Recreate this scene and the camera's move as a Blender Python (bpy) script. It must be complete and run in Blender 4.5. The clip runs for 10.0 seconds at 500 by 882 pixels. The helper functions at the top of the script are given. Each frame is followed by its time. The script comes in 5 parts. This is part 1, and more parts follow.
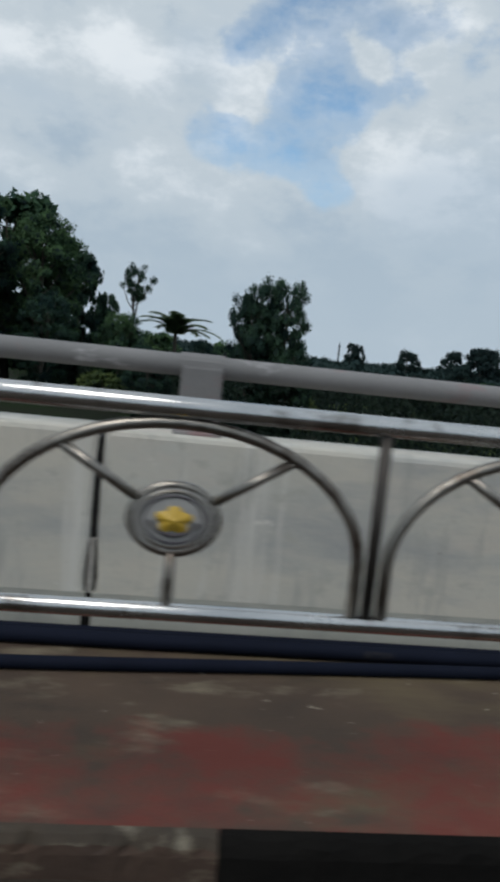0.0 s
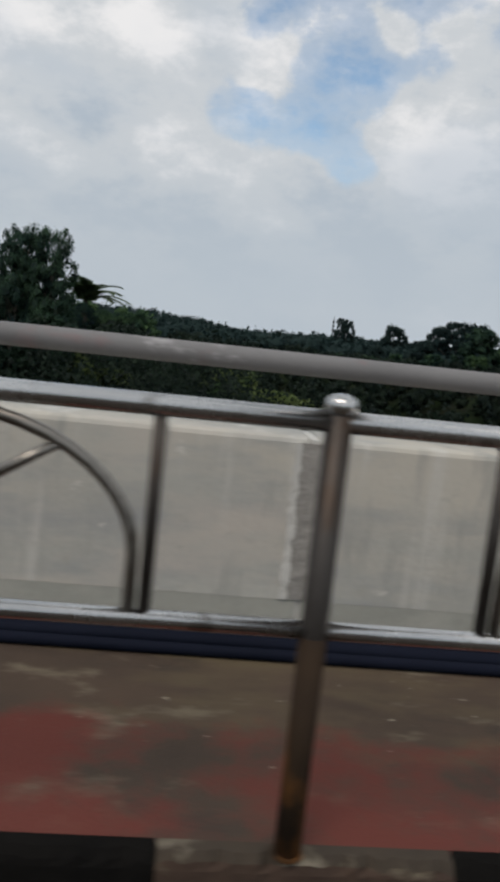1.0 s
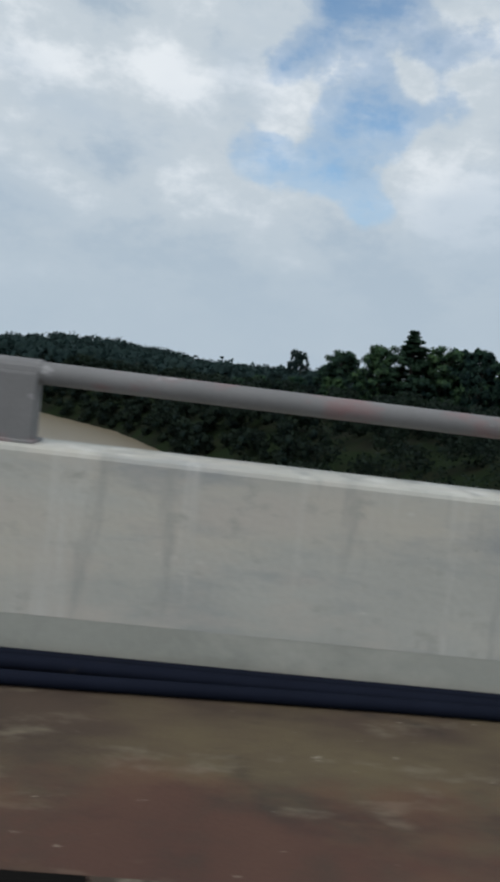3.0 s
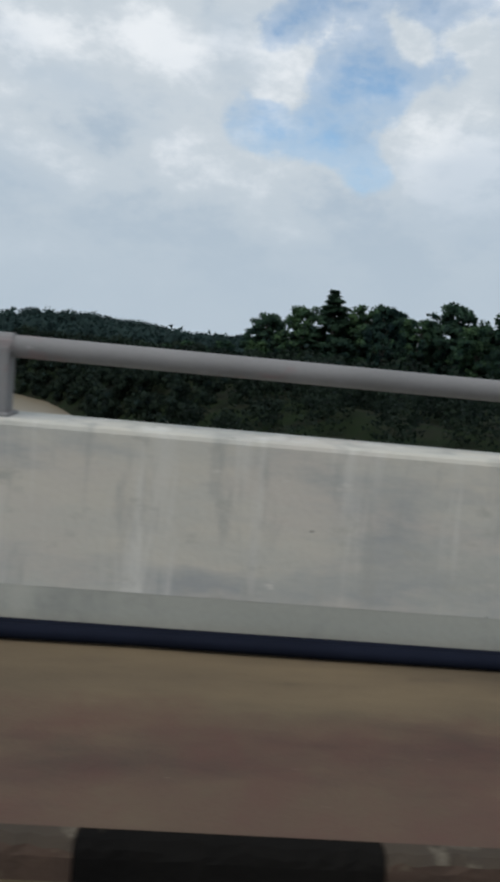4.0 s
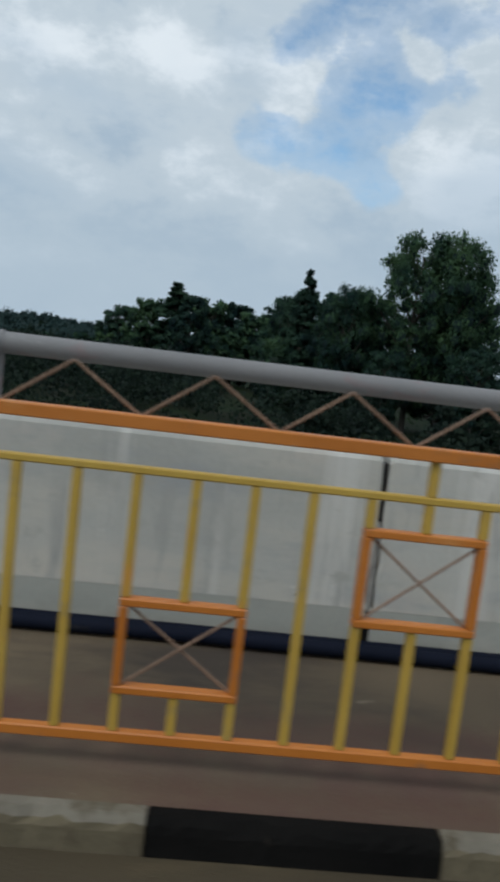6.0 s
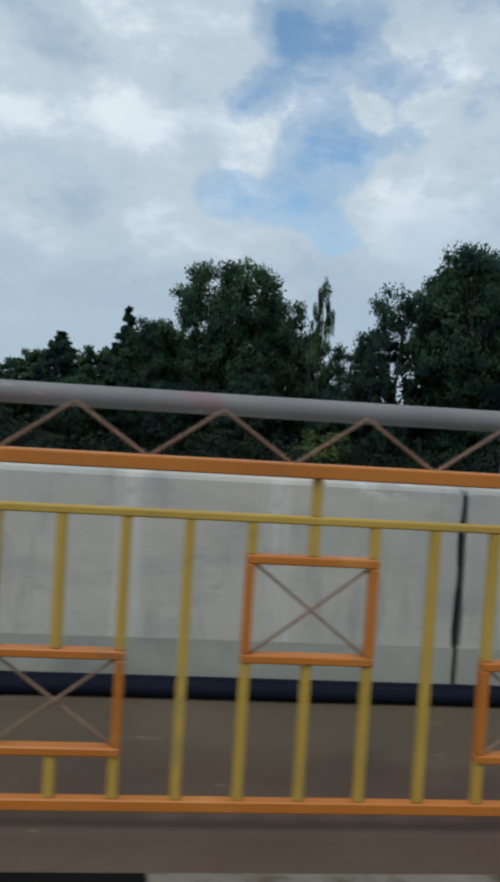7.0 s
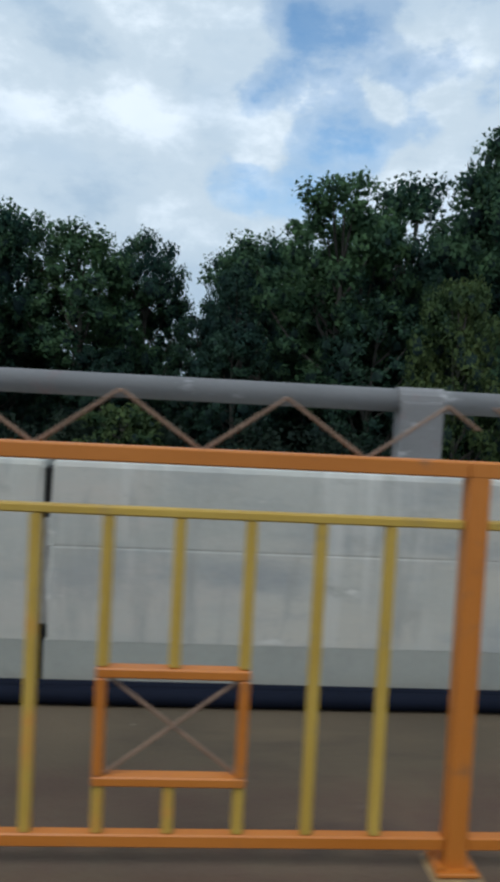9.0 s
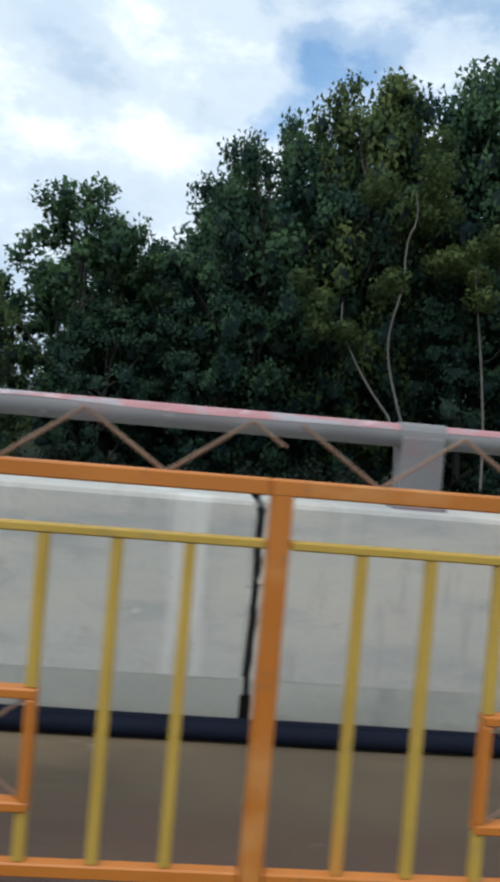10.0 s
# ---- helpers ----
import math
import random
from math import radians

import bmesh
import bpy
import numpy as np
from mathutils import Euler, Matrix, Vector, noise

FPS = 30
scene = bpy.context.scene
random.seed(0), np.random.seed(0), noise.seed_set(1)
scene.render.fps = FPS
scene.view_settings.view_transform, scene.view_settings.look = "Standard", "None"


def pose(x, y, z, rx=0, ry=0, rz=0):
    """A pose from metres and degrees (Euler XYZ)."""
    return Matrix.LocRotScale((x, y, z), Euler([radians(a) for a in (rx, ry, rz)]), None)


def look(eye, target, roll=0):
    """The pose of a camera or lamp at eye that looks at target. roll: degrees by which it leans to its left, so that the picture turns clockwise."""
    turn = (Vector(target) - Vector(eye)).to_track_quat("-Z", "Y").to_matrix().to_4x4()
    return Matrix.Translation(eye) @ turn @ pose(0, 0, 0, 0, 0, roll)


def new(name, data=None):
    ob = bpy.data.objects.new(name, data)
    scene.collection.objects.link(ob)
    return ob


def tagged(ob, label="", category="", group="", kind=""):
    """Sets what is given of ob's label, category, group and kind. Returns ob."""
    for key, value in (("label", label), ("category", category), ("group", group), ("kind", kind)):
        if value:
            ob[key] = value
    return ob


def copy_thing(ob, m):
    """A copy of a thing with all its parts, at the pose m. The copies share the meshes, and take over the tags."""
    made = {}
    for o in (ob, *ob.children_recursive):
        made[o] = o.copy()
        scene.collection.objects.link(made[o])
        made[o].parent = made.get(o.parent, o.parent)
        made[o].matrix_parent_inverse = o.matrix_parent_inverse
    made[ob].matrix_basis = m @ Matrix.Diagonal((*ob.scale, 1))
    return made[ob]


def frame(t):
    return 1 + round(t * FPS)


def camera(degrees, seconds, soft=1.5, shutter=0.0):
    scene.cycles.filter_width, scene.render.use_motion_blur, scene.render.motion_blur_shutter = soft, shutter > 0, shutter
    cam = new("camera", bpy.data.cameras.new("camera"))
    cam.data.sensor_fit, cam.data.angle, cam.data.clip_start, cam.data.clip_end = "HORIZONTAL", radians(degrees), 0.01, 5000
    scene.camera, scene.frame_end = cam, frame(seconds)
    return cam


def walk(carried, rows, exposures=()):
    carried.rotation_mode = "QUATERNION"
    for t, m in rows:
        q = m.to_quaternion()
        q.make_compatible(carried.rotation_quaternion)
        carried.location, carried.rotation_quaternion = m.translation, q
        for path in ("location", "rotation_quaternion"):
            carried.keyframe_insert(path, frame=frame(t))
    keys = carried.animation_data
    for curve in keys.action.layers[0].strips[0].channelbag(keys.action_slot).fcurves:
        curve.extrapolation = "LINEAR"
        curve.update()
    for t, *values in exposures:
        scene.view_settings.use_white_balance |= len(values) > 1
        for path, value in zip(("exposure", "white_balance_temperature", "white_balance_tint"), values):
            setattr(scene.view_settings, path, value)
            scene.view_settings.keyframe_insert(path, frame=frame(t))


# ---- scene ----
# One lens for the whole drive; the car runs along +x, looking out over +y.
cam = camera(37.0, 10.0, soft=4.0, shutter=0.045)


def view(x, y, z, yaw, pitch, roll):
    """A pose from metres, and degrees to the left, upwards and leaning left."""
    a, e = radians(yaw), radians(pitch)
    way = Vector((-math.sin(a) * math.cos(e), math.cos(a) * math.cos(e), math.sin(e)))
    eye = Vector((x, y, z))
    return look(eye, eye + way, roll)


PATH = [
    (0, -0.016, 0.018, 0.959, -6.91, -5.71, 5.96),
    (0.5, 5.641, 0.061, 0.987, -5.69, -8.72, 5.51),
    (1, 11.312, 0.094, 0.995, -5.51, -7.49, 6.12),
    (1.5, 16.884, 0.100, 0.992, -4.46, -6.86, 4.96),
    (2, 22.347, 0.062, 0.993, -4.16, -7.80, 4.77),
    (2.5, 27.702, 0.026, 1.028, -2.90, -6.75, 7.11),
    (3, 32.956, 0.067, 1.009, -4.05, -4.80, 7.02),
    (3.2, 35.023, 0.068, 1.014, -4.77, -4.07, 6.77),
    (4.3, 46.217, 0.015, 0.986, -3.75, -7.50, 5.19),
    (4.5, 48.235, 0.006, 0.978, -3.29, -6.92, 5.94),
    (5, 53.244, -0.044, 0.977, -4.16, -7.79, 7.41),
    (5.5, 58.230, -0.086, 0.979, -3.39, -6.68, 5.13),
    (5.7, 60.242, -0.075, 0.983, -3.68, -6.98, 6.97),
    (6.8, 71.395, 0.000, 0.931, -4.89, -2.17, 4.38),
    (7, 73.428, 0.026, 0.917, -5.28, -2.18, 3.55),
    (7.5, 78.519, 0.069, 0.905, -5.94, -2.89, 5.22),
    (8, 83.666, 0.137, 0.892, -4.93, -3.06, 4.48),
    (8.5, 88.883, 0.179, 0.887, -5.19, -2.76, 0.67),
    (9, 94.094, 0.210, 0.895, -4.11, -2.69, 2.96),
    (9.5, 99.326, 0.232, 0.881, -4.54, -0.19, 3.35),
    (10, 104.538, 0.222, 0.903, -3.90, -0.57, 4.85),
]
walk(cam, [(t, view(*row)) for t, *row in PATH], exposures=[(0.0, -0.16, 6400, 9), (0.5, -0.13, 6480, 10), (1.0, -0.11, 6950, 14), (1.5, -0.18, 6950, 15), (2.0, -0.11, 6900, 13), (3.0, -0.12, 6450, 10), (4.5, -0.05, 6560, 11), (5.0, -0.13, 6500, 11), (5.5, -0.16, 6300, 9), (7.0, -0.14, 6150, 7), (7.5, -0.16, 6000, 6), (8.0, 0.0, 6050, 8), (8.5, 0.0, 6050, 7), (9.0, 0.06, 5980, 7), (9.5, 0.14, 6100, 9), (10.0, 0.39, 6150, 9)])

# ---- sky and sun ----
world = bpy.data.worlds.new("sky")
scene.world = world
world.use_nodes = True
WN, WL = world.node_tree.nodes, world.node_tree.links
WN.clear()


def wnode(kind, **values):
    n = WN.new(kind)
    for key, value in values.items():
        if key in n.inputs:
            n.inputs[key].default_value = value
    return n


def wmath(op, a, b=None, clamp=False):
    n = WN.new("ShaderNodeMath")
    n.operation, n.use_clamp = op, clamp
    for i, v in enumerate((a, b)):
        if v is None:
            continue
        if isinstance(v, (int, float)):
            n.inputs[i].default_value = v
        else:
            WL.new(v, n.inputs[i])
    return n.outputs[0]


def wramp(value, stops):
    n = WN.new("ShaderNodeValToRGB")
    n.color_ramp.interpolation = "EASE"
    els = n.color_ramp.elements
    while len(els) < len(stops):
        els.new(0.5)
    for el, (p, c) in zip(els, stops):
        el.position, el.color = p, (*c, 1)
    WL.new(value, n.inputs[0])
    return n.outputs[0]


def bearing(yaw, up):
    a, e = radians(yaw), radians(up)
    return (-math.sin(a) * math.cos(e), math.cos(a) * math.cos(e), math.sin(e))


SUN_YAW, SUN_UP = 150.0, 58.0
sky = WN.new("ShaderNodeTexSky")
sky.sky_type, sky.sun_disc = "NISHITA", False
sky.sun_elevation, sky.sun_rotation = radians(SUN_UP), radians(-SUN_YAW)
sky.air_density, sky.dust_density, sky.ozone_density = 1.0, 0.6, 2.0
coord = WN.new("ShaderNodeTexCoord").outputs["Generated"]
sep = WN.new("ShaderNodeSeparateXYZ")
WL.new(coord, sep.inputs[0])


def patch(yaw, up, wide):
    """How near a direction is to a bearing: 1 at it, 0 at so many degrees from it."""
    n = WN.new("ShaderNodeVectorMath")
    n.operation = "DISTANCE"
    WL.new(coord, n.inputs[0])
    n.inputs[1].default_value = bearing(yaw, up)
    return wmath("SUBTRACT", 1.0, wmath("DIVIDE", n.outputs["Value"], radians(wide)), clamp=True)


def fine(scale, detail, stretch=(1, 1, 1.7), rough=0.55, shift=0.0):
    m = WN.new("ShaderNodeMapping")
    m.inputs["Scale"].default_value, m.inputs["Location"].default_value = stretch, (shift, shift, shift)
    WL.new(coord, m.inputs[0])
    n = wnode("ShaderNodeTexNoise", Scale=scale, Detail=detail, Roughness=rough)
    WL.new(m.outputs[0], n.inputs["Vector"])
    return n.outputs["Fac"]


# the openings in the cloud through which the blue shows
blue = 0.0
for yaw, up, wide, gain in ((-2.0, 16.4, 2.6, 0.9), (-3.9, 15.9, 2.6, 1.0), (-6.5, 15.2, 2.6, 1.0), (-8.1, 18.0, 3.2, 1.1), (-9.1, 14.6, 2.4, 0.8), (-10.9, 13.4, 2.2, 0.5), (-12.3, 18.1, 2.6, 0.5),
                            (-3.0, 21.8, 1.9, 0.9), (-4.7, 23.0, 2.2, 1.0), (-6.7, 24.5, 3.0, 1.0), (-8.3, 26.6, 3.4, 1.0), (-5.6, 27.5, 2.6, 0.8), (-10.9, 24.9, 3.0, 0.9), (-14.3, 23.6, 2.6, 0.7),
                            (-17.5, 24.2, 2.6, 0.7), (-20.5, 23.0, 2.6, 0.5), (-12.6, 19.3, 2.2, 0.4), (-8.6, 21.7, 3.0, 1.0), (-10.6, 20.4, 2.8, 0.7), (-11.0, 17.0, 2.6, 0.45), (-15.8, 20.4, 2.2, 0.4), (-18.0, 27.8, 3.4, 0.3), (-11.9, 27.9, 3.0, 0.5),
                            (-12.0, 32.0, 6.0, 0.6), (-22.0, 31.0, 7.0, 0.6),
                            (-3.2, 19.2, 2.2, -0.6), (-12.8, 21.6, 1.8, -0.3), (-20.1, 26.4, 2.6, -0.4), (-14.6, 15.9, 3.2, -0.5), (-18.9, 17.0, 3.4, -0.6)):
    blue = wmath("ADD", blue, wmath("MULTIPLY", patch(yaw, up, wide), gain))
ragged = wmath("MULTIPLY", wmath("SUBTRACT", fine(11.0, 10.0, stretch=(1, 1, 1.5), rough=0.62, shift=3.1), 0.5), 2.6)
streak = wmath("MULTIPLY", wmath("SUBTRACT", fine(4.0, 8.0, stretch=(1, 1, 3.0), rough=0.6, shift=7.7), 0.5), 1.3)
ragged = wmath("ADD", ragged, streak)
ragged = wmath("MULTIPLY", ragged, wmath("MULTIPLY", blue, 4.0, clamp=True))
open_ = wmath("ADD", blue, ragged)
hole = wramp(wmath("MULTIPLY", open_, 0.7), [(0.03, (0, 0, 0)), (0.42, (0.5, 0.5, 0.5)), (1.0, (0.94, 0.94, 0.94))])
veil = wramp(fine(8.0, 9.0, stretch=(1, 1, 2.6), rough=0.62, shift=9.2), [(0.36, (1, 1, 1)), (0.52, (0.92, 0.92, 0.92)), (0.7, (0.6, 0.6, 0.6))])
hole = wmath("MULTIPLY", hole, veil)
# the brighter heads and the greyer folds of the cloud
body = fine(5.5, 9.0, stretch=(1, 1, 1.8), rough=0.6, shift=1.7)
for yaw, up, wide, gain in ((12.2, 17.9, 6.5, 0.14), (5.8, 19.4, 5.0, 0.1), (1.3, 15.4, 6.0, 0.08), (-4.0, 19.3, 4.5, 0.09), (-3.4, 13.0, 5.5, 0.09), (-19.1, 17.4, 8.0, 0.12), (-15.5, 14.5, 8.0, 0.09), (2.0, 23.5, 7.0, 0.08),
                            (5.7, 9.8, 8.4, -0.14), (-14.1, 8.3, 5.2, -0.1), (-1.5, 7.9, 6.5, -0.07), (5.3, 17.3, 5.0, 0.12)):
    body = wmath("ADD", body, wmath("MULTIPLY", patch(yaw, up, wide), gain))
tone = wramp(body, [(0.33, (0.43, 0.53, 0.63)), (0.5, (0.6, 0.675, 0.735)), (0.68, (0.855, 0.905, 0.945))])


def wmix(fac, a, b):
    n = WN.new("ShaderNodeMix")
    n.data_type = "RGBA"
    for k, v in ((0, fac), (6, a), (7, b)):
        if isinstance(v, tuple):
            n.inputs[k].default_value = (*v, 1)
        else:
            WL.new(v, n.inputs[k])
    return n.outputs[2]


soft_blue = wramp(fine(2.6, 4.0, stretch=(1, 1, 2.4), rough=0.5, shift=5.3), [(0.45, (0, 0, 0)), (0.66, (0.5, 0.5, 0.5))])
cloud = wmix(soft_blue, tone, (0.42, 0.535, 0.66))
low = wramp(sep.outputs["Z"], [(0.06, (0.9, 0.9, 0.9)), (0.3, (0, 0, 0))])
cloud = wmix(low, cloud, (0.475, 0.572, 0.66))
clear = WN.new("ShaderNodeMix")
clear.data_type, clear.blend_type = "RGBA", "MULTIPLY"
clear.inputs[0].default_value = 1.0
WL.new(sky.outputs[0], clear.inputs[6])
clear.inputs[7].default_value = (0.134, 0.16, 0.158, 1)
both = wmix(hole, cloud, clear.outputs[2])
back = wnode("ShaderNodeBackground", Strength=1.0)
WL.new(both, back.inputs[0])
WL.new(back.outputs[0], WN.new("ShaderNodeOutputWorld").inputs[0])

sun = new("sun", bpy.data.lights.new("sun", "SUN"))
sun.data.energy, sun.data.angle, sun.data.color = 1.3, radians(25), (1.0, 0.96, 0.9)
sun.matrix_world = look(Vector(bearing(SUN_YAW, SUN_UP)) * 40, (0, 0, 0))

# ---- materials ----


def nodes_of(name):
    m = bpy.data.materials.new(name)
    m.use_nodes = True
    t = m.node_tree
    return m, t, t.nodes["Principled BSDF"]


def surface(name, dark, light, rough=0.8, metal=0.0, scale=3.0, grain=60.0, bump=0.15, stain=None, amount=0.5,
            per_piece=0.0, stretch=(1, 1, 1), spec=0.5, local=False, strip=None):
    """Two colours mixed by broad and fine noise, a stain over them, and fine relief."""
    m, t, b = nodes_of(name)
    N, L = t.nodes, t.links
    pos = N.new("ShaderNodeTexCoord").outputs["Object"] if local else N.new("ShaderNodeNewGeometry").outputs["Position"]
    mp = N.new("ShaderNodeMapping")
    mp.inputs["Scale"].default_value = stretch
    L.new(pos, mp.inputs[0])
    broad = N.new("ShaderNodeTexNoise")
    broad.inputs["Scale"].default_value, broad.inputs["Detail"].default_value = scale, 6
    fine_ = N.new("ShaderNodeTexNoise")
    fine_.inputs["Scale"].default_value, fine_.inputs["Detail"].default_value = grain, 4
    L.new(mp.outputs[0], broad.inputs["Vector"])
    L.new(pos, fine_.inputs["Vector"])
    mixf = N.new("ShaderNodeMath")
    mixf.operation = "MULTIPLY_ADD"
    mixf.inputs[1].default_value = 0.35
    L.new(fine_.outputs["Fac"], mixf.inputs[0])
    sub = N.new("ShaderNodeMapRange")
    sub.inputs["From Min"].default_value, sub.inputs["From Max"].default_value = 0.25, 0.75
    sub.inputs["To Max"].default_value = 0.65
    L.new(broad.outputs["Fac"], sub.inputs["Value"])
    L.new(sub.outputs[0], mixf.inputs[2])
    fac = mixf.outputs[0]
    if per_piece:
        oi = N.new("ShaderNodeObjectInfo")
        add = N.new("ShaderNodeMath")
        add.operation = "MULTIPLY_ADD"
        add.inputs[1].default_value = per_piece
        L.new(oi.outputs["Random"], add.inputs[0])
        L.new(fac, add.inputs[2])
        fac = add.outputs[0]
    mix = N.new("ShaderNodeMix")
    mix.data_type = "RGBA"
    L.new(fac, mix.inputs[0])
    mix.inputs[6].default_value, mix.inputs[7].default_value = (*dark, 1), (*light, 1)
    out = mix.outputs[2]
    if stain:
        for colour, size, lo, hi, st in stain:
            sm = N.new("ShaderNodeMapping")
            sm.inputs["Scale"].default_value, sm.inputs["Location"].default_value = st, (size, size * 2, 0)
            L.new(pos, sm.inputs[0])
            sn = N.new("ShaderNodeTexNoise")
            sn.inputs["Scale"].default_value, sn.inputs["Detail"].default_value, sn.inputs["Roughness"].default_value = size, 8, 0.62
            L.new(sm.outputs[0], sn.inputs["Vector"])
            sr = N.new("ShaderNodeMapRange")
            sr.inputs["From Min"].default_value, sr.inputs["From Max"].default_value = lo, hi
            L.new(sn.outputs["Fac"], sr.inputs["Value"])
            mx = N.new("ShaderNodeMix")
            mx.data_type = "RGBA"
            L.new(sr.outputs[0], mx.inputs[0])
            L.new(out, mx.inputs[6])
            mx.inputs[7].default_value = (*colour, 1)
            out = mx.outputs[2]
    if strip:
        colour, middle, half, lo, hi, most, worn_from, worn_to, rest = strip
        sy = N.new("ShaderNodeSeparateXYZ")
        L.new(pos, sy.inputs[0])
        off = N.new("ShaderNodeMath")
        off.operation = "SUBTRACT"
        off.inputs[1].default_value = middle
        L.new(sy.outputs["Y"], off.inputs[0])
        near = N.new("ShaderNodeMath")
        near.operation = "ABSOLUTE"
        L.new(off.outputs[0], near.inputs[0])
        edge = N.new("ShaderNodeMapRange")
        edge.inputs["From Min"].default_value, edge.inputs["From Max"].default_value = half * 1.25, half * 0.5
        edge.inputs["To Min"].default_value, edge.inputs["To Max"].default_value = -0.3, 0.08
        L.new(near.outputs[0], edge.inputs["Value"])
        worn = N.new("ShaderNodeTexNoise")
        worn.inputs["Scale"].default_value, worn.inputs["Detail"].default_value, worn.inputs["Roughness"].default_value = 1.6, 10, 0.72
        L.new(pos, worn.inputs["Vector"])
        tot = N.new("ShaderNodeMath")
        tot.operation = "ADD"
        L.new(edge.outputs[0], tot.inputs[0])
        L.new(worn.outputs["Fac"], tot.inputs[1])
        lay = N.new("ShaderNodeMapRange")
        lay.inputs["From Min"].default_value, lay.inputs["From Max"].default_value, lay.inputs["To Max"].default_value = lo, hi, most
        L.new(tot.outputs[0], lay.inputs["Value"])
        along = N.new("ShaderNodeMapRange")
        along.inputs["From Min"].default_value, along.inputs["From Max"].default_value = worn_from, worn_to
        along.inputs["To Min"].default_value, along.inputs["To Max"].default_value = 1.0, rest
        L.new(sy.outputs["X"], along.inputs["Value"])
        left_over = N.new("ShaderNodeMath")
        left_over.operation = "MULTIPLY"
        L.new(lay.outputs[0], left_over.inputs[0])
        L.new(along.outputs[0], left_over.inputs[1])
        mx = N.new("ShaderNodeMix")
        mx.data_type = "RGBA"
        L.new(left_over.outputs[0], mx.inputs[0])
        L.new(out, mx.inputs[6])
        mx.inputs[7].default_value = (*colour, 1)
        out = mx.outputs[2]
    L.new(out, b.inputs["Base Color"])
    b.inputs["Metallic"].default_value = metal
    b.inputs["Specular IOR Level"].default_value = spec
    rr = N.new("ShaderNodeMapRange")
    rr.inputs["To Min"].default_value, rr.inputs["To Max"].default_value = max(rough - 0.12, 0.02), min(rough + 0.12, 1)
    L.new(fac, rr.inputs["Value"])
    L.new(rr.outputs[0], b.inputs["Roughness"])
    if bump:
        bp = N.new("ShaderNodeBump")
        bp.inputs["Strength"].default_value, bp.inputs["Distance"].default_value = bump, 0.01
        L.new(fine_.outputs["Fac"], bp.inputs["Height"])
        L.new(bp.outputs[0], b.inputs["Normal"])
    return m


CONCRETE = surface("painted_concrete", (0.355, 0.352, 0.32), (0.54, 0.534, 0.488), 0.85, scale=1.3, grain=45, bump=0.12, stretch=(0.8, 1, 1.9), per_piece=0.18,
                   stain=[((0.55, 0.518, 0.45), 1.3, 0.43, 0.6, (0.6, 1, 2.2)), ((0.355, 0.362, 0.358), 1.9, 0.5, 0.66, (0.6, 1, 2.0)), ((0.535, 0.497, 0.443), 1.7, 0.52, 0.66, (0.7, 1, 1.8)),
                          ((0.62, 0.605, 0.56), 2.6, 0.55, 0.66, (1.5, 1, 0.1)), ((0.36, 0.355, 0.33), 4.6, 0.54, 0.7, (1.8, 1, 0.35)), ((0.4, 0.39, 0.35), 9.0, 0.58, 0.72, (0.8, 1, 1.2)),
                          ((0.64, 0.62, 0.57), 6.0, 0.65, 0.72, (0.7, 1, 1.6)), ((0.08, 0.07, 0.06), 26.0, 0.7, 0.73, (1, 1, 1))])
PLINTH = surface("plinth_concrete", (0.3, 0.303, 0.268), (0.43, 0.427, 0.38), 0.9, scale=1.3, grain=45, bump=0.15, stretch=(0.8, 1, 1.9),
                 stain=[((0.46, 0.45, 0.4), 2.2, 0.52, 0.68, (0.8, 1, 1.2)), ((0.27, 0.275, 0.255), 4.0, 0.55, 0.75, (1, 1, 0.6))])
JOINT = surface("joint_filler", (0.009, 0.009, 0.009), (0.028, 0.026, 0.024), 0.95, grain=80)
PALE_JOINT = surface("pale_mortar", (0.45, 0.44, 0.41), (0.74, 0.73, 0.69), 0.95, grain=80)
GREY_MORTAR = surface("grey_mortar", (0.2, 0.19, 0.175), (0.4, 0.38, 0.35), 0.95, scale=20, grain=80, bump=0.4)
PIPE = surface("weathered_rail_paint", (0.14, 0.138, 0.138), (0.255, 0.248, 0.248), 0.75, scale=5, grain=70, bump=0.1, stretch=(0.5, 1, 1),
               stain=[((0.24, 0.15, 0.15), 5.0, 0.56, 0.7, (0.6, 1, 1)), ((0.46, 0.45, 0.45), 9.0, 0.62, 0.72, (0.4, 1, 1))])
PIPE_RED = surface("flaking_red_rail_paint", (0.36, 0.16, 0.165), (0.5, 0.25, 0.255), 0.65, scale=6, grain=70, bump=0.15,
                   stain=[((0.34, 0.32, 0.33), 9.0, 0.5, 0.6, (0.5, 1, 1)), ((0.55, 0.4, 0.4), 16.0, 0.56, 0.66, (0.6, 1, 1))])
STEEL = surface("stainless_steel", (0.42, 0.412, 0.405), (0.72, 0.712, 0.7), 0.24, metal=1.0, scale=5, grain=120, bump=0.04,
                stain=[((0.1, 0.075, 0.055), 9.0, 0.55, 0.72, (1, 1, 1))])
STEEL_DULL = surface("dull_steel", (0.17, 0.156, 0.137), (0.38, 0.352, 0.315), 0.32, metal=0.95, scale=5, grain=120, bump=0.04,
                     stain=[((0.09, 0.065, 0.05), 9.0, 0.52, 0.7, (1, 1, 0.5))])
TARNISHED = surface("tarnished_steel", (0.034, 0.029, 0.026), (0.09, 0.08, 0.073), 0.46, metal=0.7, scale=5, grain=120, bump=0.05,
                    stain=[((0.06, 0.036, 0.022), 7.0, 0.5, 0.66, (1, 1, 0.4))])
